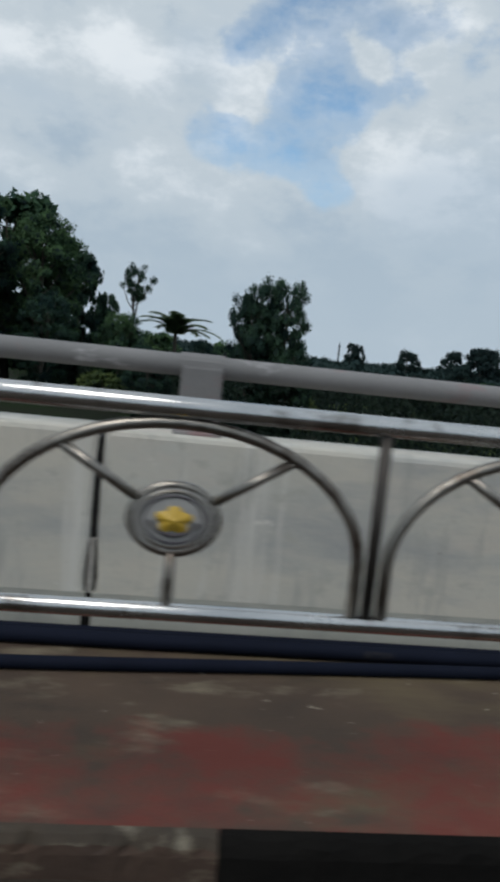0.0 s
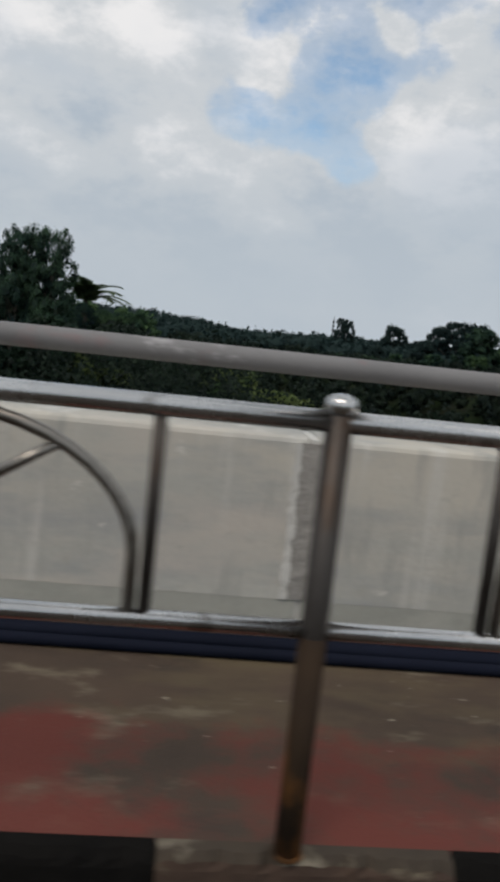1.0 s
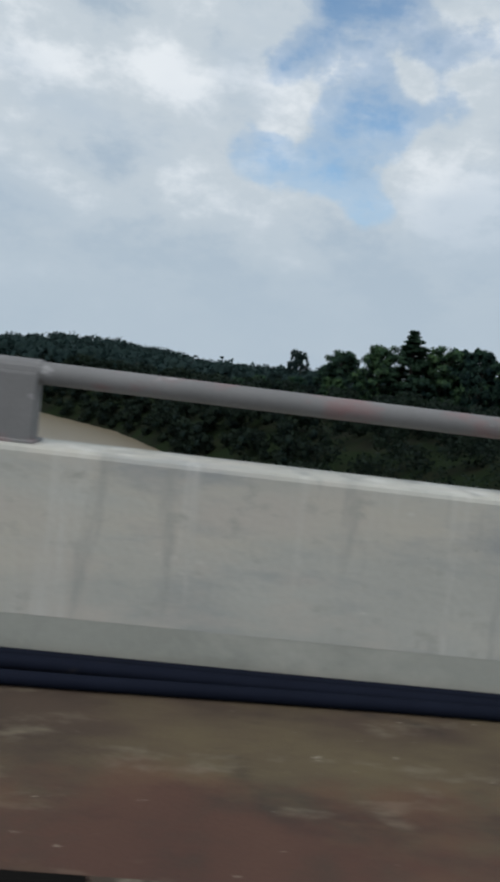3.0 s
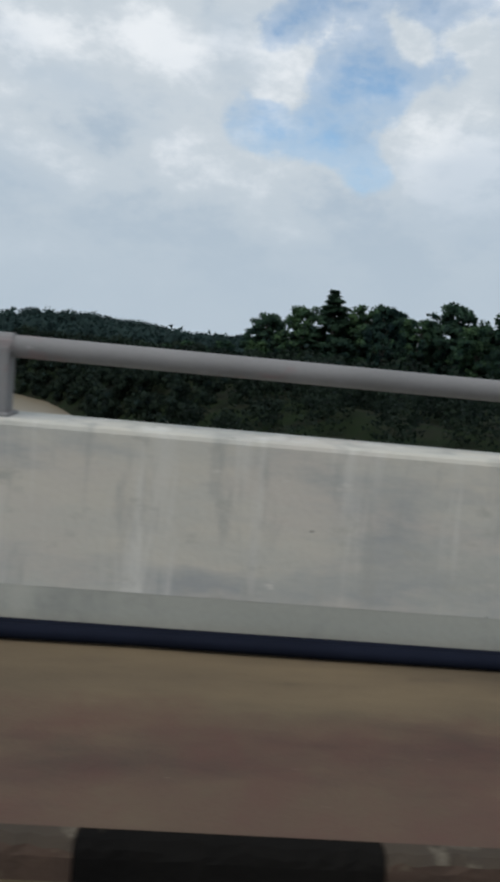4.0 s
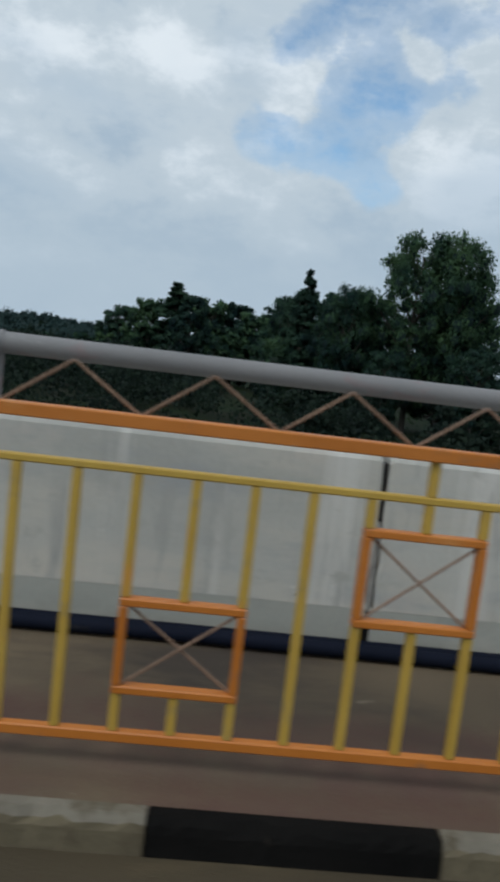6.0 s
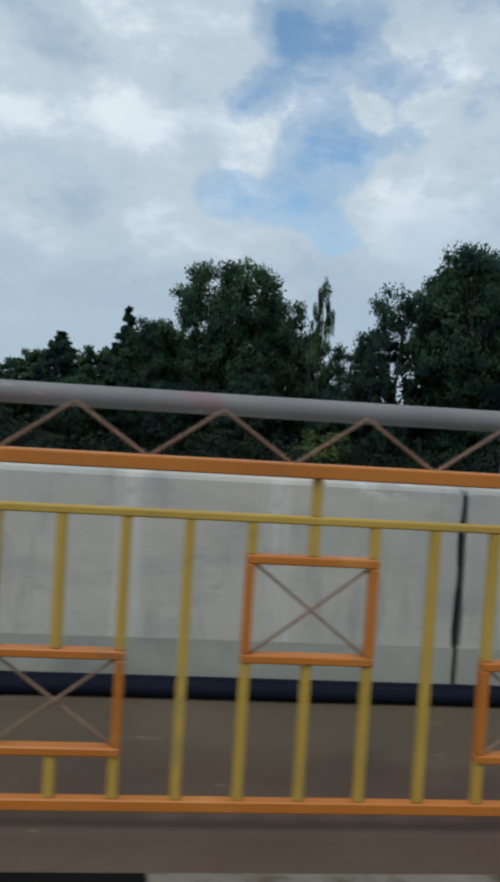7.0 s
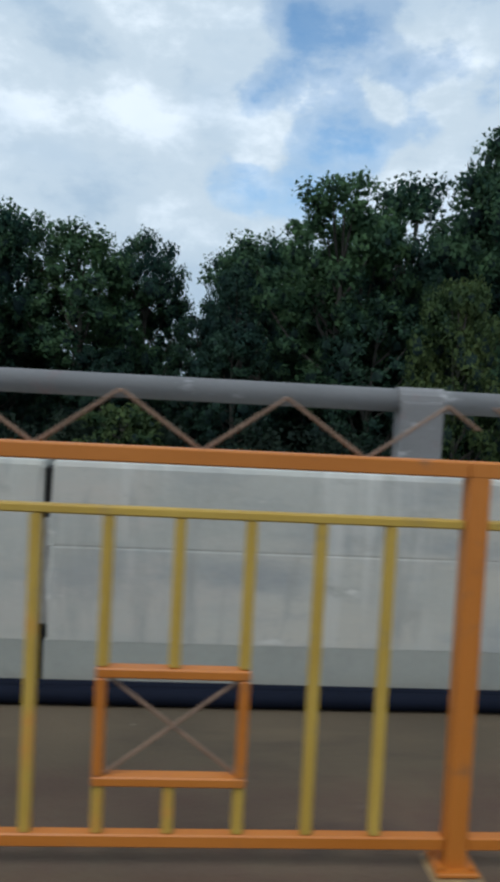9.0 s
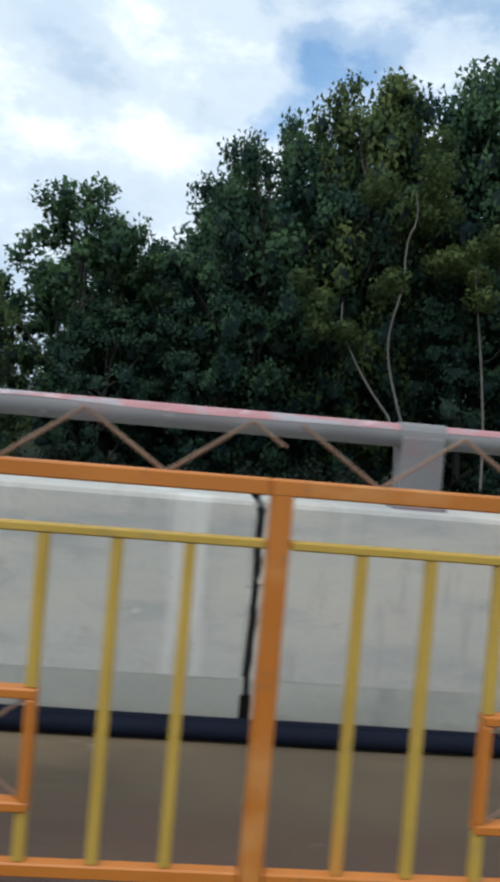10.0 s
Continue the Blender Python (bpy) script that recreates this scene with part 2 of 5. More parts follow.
RUSTY = surface("rust_stained_steel", (0.018, 0.011, 0.007), (0.05, 0.031, 0.018), 0.8, metal=0.0, spec=0.2, scale=9, grain=120, bump=0.1,
                stain=[((0.17, 0.07, 0.02), 7.0, 0.5, 0.62, (1, 1, 0.5))])
ORANGE = surface("orange_gloss_paint", (0.43, 0.128, 0.012), (0.57, 0.192, 0.026), 0.5, scale=4, grain=50, bump=0.06,
                 stain=[((0.3, 0.13, 0.05), 11.0, 0.6, 0.74, (1, 1, 1)), ((0.68, 0.36, 0.13), 3.0, 0.58, 0.8, (1, 1, 1)), ((0.16, 0.09, 0.05), 24.0, 0.68, 0.74, (1, 1, 1))])
YELLOW = surface("ochre_yellow_paint", (0.41, 0.25, 0.035), (0.56, 0.37, 0.066), 0.55, scale=5, grain=50, bump=0.06,
                 stain=[((0.34, 0.24, 0.08), 12.0, 0.58, 0.74, (1, 1, 1)), ((0.62, 0.26, 0.05), 2.5, 0.6, 0.72, (1, 1, 1))])
SANDY = surface("sandy_rubble", (0.2, 0.175, 0.125), (0.46, 0.42, 0.33), 0.95, scale=14, grain=60, bump=0.5,
                stain=[((0.1, 0.085, 0.06), 11.0, 0.5, 0.6, (1, 1, 1))])
PAD_MORTAR = surface("splashed_mortar", (0.2, 0.13, 0.06), (0.42, 0.28, 0.13), 0.9, scale=12, grain=60, bump=0.3,
                     stain=[((0.16, 0.13, 0.1), 14.0, 0.5, 0.62, (1, 1, 1))])
ROD = surface("rusty_rod", (0.14, 0.082, 0.052), (0.31, 0.19, 0.122), 0.6, scale=12, grain=90, bump=0.1)
PAVING = surface("worn_red_paving", (0.034, 0.0225, 0.0157), (0.096, 0.062, 0.041), 0.85, scale=3.2, grain=90, bump=0.35,
                 stain=[((0.118, 0.089, 0.048), 0.8, 0.48, 0.62, (0.7, 1.6, 1)), ((0.032, 0.024, 0.018), 2.2, 0.56, 0.7, (0.8, 1.5, 1)), ((0.17, 0.138, 0.095), 3.5, 0.57, 0.7, (0.8, 1.6, 1)), ((0.3, 0.26, 0.2), 16.0, 0.66, 0.7, (0.8, 1.6, 1))],
                 strip=((0.135, 0.025, 0.017), 1.64, 0.42, 0.49, 0.64, 0.85, 20.0, 27.0, 0.28))
PAVING_PALE = surface("dusty_red_paving", (0.058, 0.043, 0.027), (0.15, 0.11, 0.068), 0.85, scale=1.8, grain=90, bump=0.35,
                      stain=[((0.168, 0.123, 0.072), 0.7, 0.5, 0.66, (0.5, 1.6, 1)), ((0.05, 0.037, 0.027), 1.5, 0.54, 0.68, (0.6, 1.5, 1)), ((0.24, 0.195, 0.145), 4.0, 0.66, 0.74, (0.8, 2.0, 1)), ((0.3, 0.26, 0.2), 16.0, 0.69, 0.73, (0.8, 1.6, 1))],
                      strip=((0.092, 0.041, 0.033), 1.68, 0.4, 0.4, 0.68, 0.8, 60.0, 72.0, 0.75))
ASPHALT = surface("asphalt", (0.033, 0.024, 0.012), (0.074, 0.055, 0.029), 0.9, scale=1.0, grain=150, bump=0.5,
                  stain=[((0.115, 0.085, 0.045), 2.0, 0.52, 0.7, (0.6, 2, 1))])
ASPHALT_DARK = surface("dark_asphalt", (0.016, 0.0105, 0.0065), (0.038, 0.026, 0.016), 0.9, scale=1.0, grain=150, bump=0.5,
                       stain=[((0.062, 0.043, 0.025), 2.0, 0.54, 0.7, (0.6, 2, 1))])
KERB_WHITE = surface("kerb_white_paint", (0.075, 0.058, 0.033), (0.175, 0.143, 0.087), 0.85, scale=9, grain=60, bump=0.3, per_piece=0.2,
                     stain=[((0.085, 0.065, 0.038), 6.0, 0.5, 0.64, (1, 1, 1))])
KERB_CREAM = surface("kerb_cream_edge", (0.105, 0.09, 0.066), (0.225, 0.2, 0.155), 0.85, scale=9, grain=60, bump=0.3, per_piece=0.2,
                     stain=[((0.1, 0.08, 0.05), 8.0, 0.54, 0.64, (1, 1, 1))])
KERB_WORN = surface("kerb_dirty_paint", (0.026, 0.014, 0.009), (0.07, 0.042, 0.028), 0.85, scale=7, grain=60, bump=0.3, per_piece=0.2,
                    stain=[((0.14, 0.115, 0.08), 6.0, 0.58, 0.7, (1, 1, 2.5))])
KERB_CHIPPED = surface("kerb_chipped_edge", (0.02, 0.014, 0.009), (0.06, 0.044, 0.03), 0.85, scale=7, grain=60, bump=0.3, per_piece=0.2,
                       stain=[((0.18, 0.155, 0.115), 7.0, 0.53, 0.65, (1, 1, 1))])
KERB_BLACK = surface("kerb_black_paint", (0.005, 0.005, 0.005), (0.012, 0.011, 0.01), 0.85, scale=6, grain=60, bump=0.3, per_piece=0.2,
                     stain=[((0.08, 0.065, 0.05), 7.0, 0.64, 0.78, (1, 1, 1))], spec=0.03)
HOSE = surface("black_plastic_conduit", (0.004, 0.006, 0.013), (0.011, 0.014, 0.026), 0.75, scale=4, grain=60, bump=0.05,
               stain=[((0.05, 0.045, 0.04), 9.0, 0.66, 0.82, (0.4, 1, 1))], spec=0.08)
GALV = surface("galvanised_steel", (0.11, 0.122, 0.135), (0.21, 0.226, 0.245), 0.42, metal=0.6, scale=3, grain=40, bump=0.05, stretch=(1, 1, 0.25),
               stain=[((0.17, 0.17, 0.18), 6.0, 0.56, 0.7, (1, 1, 0.2))])
# Near-black that paints the shade in holes; the footway joint strip has it too.
HOLE = surface("hole_shade_joint_black", (0.006, 0.006, 0.006), (0.014, 0.013, 0.012), 0.95, spec=0.03)
BLACKWIRE = surface("black_wire", (0.01, 0.01, 0.01), (0.03, 0.03, 0.03), 0.6)
PANEL = surface("pale_board", (0.5, 0.53, 0.56), (0.62, 0.64, 0.66), 0.55, scale=2, grain=40, bump=0.03, per_piece=0.15,
                stain=[((0.45, 0.45, 0.44), 4.0, 0.58, 0.75, (1, 1, 0.3))])
EMBLEM_DARK = surface("emblem_dark_disc", (0.05, 0.045, 0.055), (0.12, 0.11, 0.12), 0.45, metal=0.3, scale=8)
EMBLEM_GOLD = surface("emblem_gold_flower", (0.4, 0.24, 0.025), (0.62, 0.41, 0.05), 0.4, scale=20, bump=0.1)
EMBLEM_PALE = surface("emblem_pale_plate", (0.23, 0.225, 0.22), (0.42, 0.41, 0.395), 0.5, scale=20)
BARK = surface("bark", (0.03, 0.026, 0.02), (0.09, 0.08, 0.066), 0.9, scale=6, grain=40, bump=0.5, stretch=(1, 1, 0.3), local=True)
PALE_BARK = surface("pale_bark", (0.09, 0.08, 0.07), (0.21, 0.195, 0.17), 0.9, scale=5, grain=40, bump=0.4, stretch=(1, 1, 0.4), local=True)
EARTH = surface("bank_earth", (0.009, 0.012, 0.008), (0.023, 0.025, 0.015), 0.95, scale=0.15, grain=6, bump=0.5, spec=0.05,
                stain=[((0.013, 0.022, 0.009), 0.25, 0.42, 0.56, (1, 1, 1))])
SAND = surface("river_sand", (0.2, 0.17, 0.11), (0.36, 0.31, 0.22), 0.95, scale=0.3, grain=5, bump=0.3)


def leaf_surface(name, dark, light):
    m, t, b = nodes_of(name)
    N, L = t.nodes, t.links
    geo = N.new("ShaderNodeNewGeometry")
    oi = N.new("ShaderNodeObjectInfo")
    nz = N.new("ShaderNodeTexNoise")
    nz.inputs["Scale"].default_value, nz.inputs["Detail"].default_value = 0.7, 3
    L.new(geo.outputs["Position"], nz.inputs["Vector"])
    s = N.new("ShaderNodeMath")
    s.operation = "MULTIPLY_ADD"
    s.inputs[1].default_value = 0.04
    L.new(geo.outputs["Random Per Island"], s.inputs[0])
    L.new(nz.outputs["Fac"], s.inputs[2])
    s2 = N.new("ShaderNodeMath")
    s2.operation = "MULTIPLY_ADD"
    s2.inputs[1].default_value = 0.25
    L.new(oi.outputs["Random"], s2.inputs[0])
    L.new(s.outputs[0], s2.inputs[2])
    r = N.new("ShaderNodeMapRange")
    r.inputs["From Min"].default_value, r.inputs["From Max"].default_value = 0.42, 0.84
    L.new(s2.outputs[0], r.inputs["Value"])
    mix = N.new("ShaderNodeMix")
    mix.data_type = "RGBA"
    mix.inputs[6].default_value, mix.inputs[7].default_value = (*dark, 1), (*light, 1)
    L.new(r.outputs[0], mix.inputs[0])
    L.new(mix.outputs[2], b.inputs["Base Color"])
    b.inputs["Roughness"].default_value = 0.75
    b.inputs["Specular IOR Level"].default_value = 0.12
    lean = N.new("ShaderNodeVectorMath")
    lean.operation = "MULTIPLY_ADD"
    lean.inputs[1].default_value, lean.inputs[2].default_value = (0.85, 0.85, 0.85), (0, 0, 0.15)
    L.new(geo.outputs["Normal"], lean.inputs[0])
    unit = N.new("ShaderNodeVectorMath")
    unit.operation = "NORMALIZE"
    L.new(lean.outputs[0], unit.inputs[0])
    L.new(unit.outputs[0], b.inputs["Normal"])
    thin = N.new("ShaderNodeBsdfTranslucent")
    L.new(mix.outputs[2], thin.inputs["Color"])
    blend = N.new("ShaderNodeMixShader")
    blend.inputs[0].default_value = 0.35
    L.new(b.outputs[0], blend.inputs[1])
    L.new(thin.outputs[0], blend.inputs[2])
    L.new(blend.outputs[0], t.nodes["Material Output"].inputs["Surface"])
    return m


LEAF = leaf_surface("broad_leaves", (0.016, 0.045, 0.04), (0.085, 0.155, 0.066))
LEAF_DARK = leaf_surface("dark_leaves", (0.011, 0.031, 0.032), (0.05, 0.098, 0.058))
LEAF_BRIGHT = leaf_surface("fresh_leaves", (0.035, 0.055, 0.012), (0.24, 0.27, 0.06))
LEAF_LIGHT = leaf_surface("light_leaves", (0.028, 0.058, 0.026), (0.135, 0.18, 0.06))
LEAF_PALM = leaf_surface("palm_leaves", (0.03, 0.055, 0.03), (0.1, 0.14, 0.07))
# Near-black green: the shade deep inside crowns, put into the lumps' colour.
LEAF_INNER_SHADE = leaf_surface("inner_shade_foliage", (0.012, 0.025, 0.027), (0.024, 0.044, 0.037))
# Undergrowth green darkened to carry the shade cast by the trees above.
LEAF_UNDER = leaf_surface("shade_coloured_undergrowth", (0.008, 0.015, 0.015), (0.023, 0.038, 0.024))
# Distance haze is mixed into this leaf colour as extra blue-grey.
LEAF_FAR = leaf_surface("haze_tinted_far_leaves", (0.016, 0.034, 0.036), (0.034, 0.061, 0.056))

water, wt, wb = nodes_of("river_water")
wb.inputs["Base Color"].default_value = (0.24, 0.2, 0.14, 1)
wb.inputs["Roughness"].default_value = 0.3
wn = wt.nodes.new("ShaderNodeTexNoise")
wn.inputs["Scale"].default_value, wn.inputs["Detail"].default_value = 1.2, 5
wg = wt.nodes.new("ShaderNodeNewGeometry")
wt.links.new(wg.outputs["Position"], wn.inputs["Vector"])
wp = wt.nodes.new("ShaderNodeBump")
wp.inputs["Strength"].default_value, wp.inputs["Distance"].default_value = 0.25, 0.1
wt.links.new(wn.outputs["Fac"], wp.inputs["Height"])
wt.links.new(wp.outputs[0], wb.inputs["Normal"])
WATER = water

# ---- mesh helpers ----


def done(name, bm, material, parent=None, label="", smooth=False):
    me = bpy.data.meshes.new(name)
    bm.normal_update()
    bm.to_mesh(me)
    bm.free()
    me.materials.append(material)
    if smooth:
        me.polygons.foreach_set("use_smooth", [True] * len(me.polygons))
    ob = new(name, me)
    if parent:
        ob.parent = parent
    if label:
        ob["label"] = label
    return ob


def part(name, bm, material, parent, label="", smooth=False):
    return done(name, bm, material, parent, label, smooth)


def shared(name, me, parent, x=0.0, y=0.0, z=0.0):
    ob = new(name, me)
    ob.parent = parent
    ob.location = (x, y, z)
    return ob


def block(bm, x0, x1, y0, y1, z0, z1, bevel=0.0, segs=1):
    r = bmesh.ops.create_cube(bm, size=1.0)
    bmesh.ops.scale(bm, vec=(x1 - x0, y1 - y0, z1 - z0), verts=r["verts"])
    bmesh.ops.translate(bm, vec=((x0 + x1) / 2, (y0 + y1) / 2, (z0 + z1) / 2), verts=r["verts"])
    if bevel:
        edges = list({e for v in r["verts"] for e in v.link_edges})
        bmesh.ops.bevel(bm, geom=edges, offset=bevel, segments=segs, affect="EDGES", profile=0.6)
    return bm


def tube(bm, points, radius, sides=10, closed=False, caps=True):
    """A round bar swept along points; radius may be one number or one for each point."""
    pts = [Vector(p) for p in points]
    n = len(pts)
    radii = radius if isinstance(radius, (list, tuple)) else [radius] * n
    rings, up = [], None
    for i, p in enumerate(pts):
        a = pts[(i - 1) % n] if closed or i else p
        b = pts[(i + 1) % n] if closed or i < n - 1 else p
        d = (b - a).normalized()
        if up is None:
            up = d.orthogonal().normalized()
        up = (up - d * up.dot(d)).normalized()
        side = d.cross(up)
        rings.append([bm.verts.new(p + (up * math.cos(k * math.tau / sides) + side * math.sin(k * math.tau / sides)) * radii[i]) for k in range(sides)])
    for i in range(n if closed else n - 1):
        r, s = rings[i], rings[(i + 1) % n]
        for k in range(sides):
            bm.faces.new((r[k], r[(k + 1) % sides], s[(k + 1) % sides], s[k]))
    if caps and not closed:
        bm.faces.new(rings[0][::-1])
        bm.faces.new(rings[-1])
    return bm


def fresh():
    return bmesh.new()


def empty(name, x=0.0, y=0.0, z=0.0):
    ob = new(name)
    ob.location = (x, y, z)
    return ob

# ---- plan: the bridge ----
WALL = 2.54          # front face of the parapet
THICK = 0.30
TOP = 0.70           # its top
STEEL_Y, ORANGE_Y, KERB_Y = 1.44, 1.614, 1.415
ROAD = -0.08
X0, X1 = -14.0, 124.0

JOINTS = [-12.6, -10.1, -7.7, -5.2, -2.7, -0.21, 2.16, 4.62, 7.08, 9.54, 11.77, 14.3, 16.84, 19.4, 21.84, 24.35, 26.83, 28.98, 32.05, 34.57, 37.07, 39.56,
          42.06, 44.56, 47.03, 49.55, 51.74, 54.07, 56.57, 59.04, 61.5, 63.94, 66.38, 68.81, 72.0, 74.43, 76.97, 79.39, 81.49, 83.59, 86.11, 88.59, 91.08,
          93.64, 96.18, 98.68, 99.4, 102.31, 104.75, 107.27, 109.77, 112.27, 114.77, 117.27, 119.77, 122.27]
GAPS = {28.98: 29.39, 99.4: 99.742}     # the lamp posts stand in these openings
POSTS = [-12.39, -9.89, -7.39, -4.89, -2.39, 0.11, 2.67, 5.24, 7.68, 10.12, 12.56, 15.01, 17.45, 19.97, 22.49, 25.0, 27.51, 29.79, 32.33, 34.79, 37.34,
         39.9, 42.45, 45.0, 47.56, 50.05, 52.55, 55.04, 57.54, 60.03, 62.46, 64.89, 67.32, 69.75, 72.18, 74.69, 77.19, 79.7, 82.2, 84.71, 87.23, 89.76,
         92.3, 94.83, 97.45, 99.19, 100.11, 102.69, 105.27, 107.77, 110.27, 112.77, 115.27, 117.77, 120.27]

road = done("road", block(fresh(), X0 - 400, 40.99, -9.0, KERB_Y, ROAD - 0.3, ROAD), ASPHALT_DARK)
tagged(road, "dark brown asphalt road surface of the bridge", "road", kind="structure")
road = done("road", block(fresh(), 41.0, X1 + 400, -9.0, KERB_Y, ROAD - 0.3, ROAD), ASPHALT)
tagged(road, "yellow-brown dusty asphalt road surface of the bridge", "road", kind="structure")
pavement = done("pavement", block(fresh(), X0 - 400, 40.999, KERB_Y + 0.045, WALL + THICK + 0.1, -0.4, 0.0), PAVING)
tagged(pavement, "worn brown footway with faded red paint and stains", "pavement", kind="structure")
pavement = done("pavement", block(fresh(), 41.0, X1 + 400, KERB_Y + 0.045, WALL + THICK + 0.1, -0.4, 0.0), PAVING_PALE)
tagged(pavement, "dusty brown footway with traces of red paint", "pavement", kind="structure")

# kerb, painted black and white by turns
kerb = tagged(empty("kerb", 0, KERB_Y, 0), "kerb painted in worn black and white lengths", "kerb", kind="structure")
KERB_MARKS = [-13.0, 0.178, 5.389, 11.946, 22.766, 48.404, 53.847, 60.522, 71.424, 125.5]     # where some of the black lengths begin


def kerb_mesh(name, material, length, seed, edge=None):
    """One painted length, its upper edge chipped and uneven."""
    rnd_k = random.Random(seed)
    bm = fresh()
    n = 24
    rows = []
    for i in range(n + 1):
        x = 0.003 + (length - 0.006) * i / n
        d, u = rnd_k.choice((0, 0, 1)) * rnd_k.uniform(0.004, 0.016) + rnd_k.uniform(-0.003, 0.004), rnd_k.uniform(-0.011, 0.004)
        prof = [(0.0, ROAD - 0.02), (0.002 + d * 0.4, -0.03), (0.006 + d, -0.012 + u), (0.02 + d, 0.003 + u * 0.5), (0.05, 0.004), (0.05, ROAD - 0.02)]
        rows.append([bm.verts.new((x, y, z)) for y, z in prof])
    for a, b in zip(rows, rows[1:]):
        for k in range(6):
            bm.faces.new((a[k], b[k], b[(k + 1) % 6], a[(k + 1) % 6])).material_index = 1 if edge and k in (2, 3) else 0
    bm.faces.new(rows[0])
    bm.faces.new(rows[-1][::-1])
    bmesh.ops.recalc_face_normals(bm, faces=bm.faces)
    me = bpy.data.meshes.new(name)
    bm.to_mesh(me)
    bm.free()
    me.materials.append(material)
    if edge:
        me.materials.append(edge)
    return me


# parapet
parapet = tagged(empty("parapet_wall", 0, WALL, 0), "pale grey concrete bridge parapet of jointed blocks", "wall", kind="structure")


chips = random.Random(17)
OPEN = {88.59: 0.03, 72.0: 0.02, 34.57: 0.018}     # wider joints, half their width


def parapet_piece(x0, x1):
    """One length: upright face, rounded top edges, ends not quite plumb."""
    bm = fresh()
    skew = {x0: chips.uniform(-0.004, 0.012), x1: chips.uniform(-0.012, 0.004)}
    dip = chips.choice((0.0, 0.0, 0.0, 0.0, 0.001))
    prof = [(0.0, 0.136), (0.0, 0.19), (0.0, 0.25), (0.0, 0.31), (0.0, 0.37), (0.0, 0.426), (dip, 0.43), (dip, 0.433), (0.0, 0.437), (0.0, 0.5), (0.0, 0.55), (0.0, 0.6), (0.0, 0.65), (0.0, TOP - 0.02), (0.006, TOP - 0.006), (0.02, TOP), (THICK - 0.02, TOP), (THICK, TOP - 0.02), (THICK, 0.136)]
    rough = {e: [chips.uniform(-0.006, 0.006) if y < 0.01 else 0.0 for y, z in prof] for e in (x0, x1)}
    ends = []
    for x, inset in ((x0, 0.012), (x0 + 0.012, 0.0), (x1 - 0.012, 0.0), (x1, 0.012)):
        cy, cz = THICK / 2, TOP / 2 + 0.06
        ring = []
        end = x0 if x < (x0 + x1) / 2 else x1
        for n, (y, z) in enumerate(prof):
            k = 1 - inset / 0.3
            ring.append(bm.verts.new((x + rough[end][n] + skew[end] * (TOP - z) / TOP, cy + (y - cy) * k, z if z < 0.2 else cz + (z - cz) * k)))
        ends.append(ring)
    for a, b in zip(ends, ends[1:]):
        for i in range(len(prof)):
            j = (i + 1) % len(prof)
            bm.faces.new((a[i], b[i], b[j], a[j]))
    bm.faces.new(ends[0])
    bm.faces.new(ends[-1][::-1])
    bmesh.ops.recalc_face_normals(bm, faces=bm.faces)
    return part("parapet_block", bm, CONCRETE, parapet)


def ragged_band(x0, x1, seed, proud=0.003):
    """A hand-smeared upright band of mortar over a joint, its sides uneven."""
    rnd_b = random.Random(int(seed * 100))
    bm = fresh()
    rows = []
    for i in range(26):
        z = 0.14 + (TOP - 0.018 - 0.14) * i / 25
        a, b = x0 + rnd_b.uniform(-0.006, 0.006), x1 + rnd_b.uniform(-0.007, 0.007)
        rows.append([bm.verts.new((x, y, z)) for x, y in ((a, 0.01), (a, -proud), ((a + b) / 2, -proud - rnd_b.uniform(0, 0.003)), (b, -proud), (b, 0.01))])
    for p, q in zip(rows, rows[1:]):
        for k in range(5):
            bm.faces.new((p[k], p[(k + 1) % 5], q[(k + 1) % 5], q[k]))
    bm.faces.new(rows[0][::-1])
    bm.faces.new(rows[-1])
    bmesh.ops.recalc_face_normals(bm, faces=bm.faces)
    return bm


edges = sorted(JOINTS)
for a, b in zip(edges, edges[1:]):
    parapet_piece(GAPS.get(a, a) + OPEN.get(a, 0.014), b - OPEN.get(b, 0.014))
solid = [a for a in edges if a not in GAPS]
for a, b in zip(solid, solid[1:]):
    part("plinth_length", block(fresh(), a + OPEN.get(a, 0.014) - 0.004, b - OPEN.get(b, 0.014) + 0.004, 0.0008, THICK + 0.04, 0.0, 0.1358, 0.0006), PLINTH, parapet)
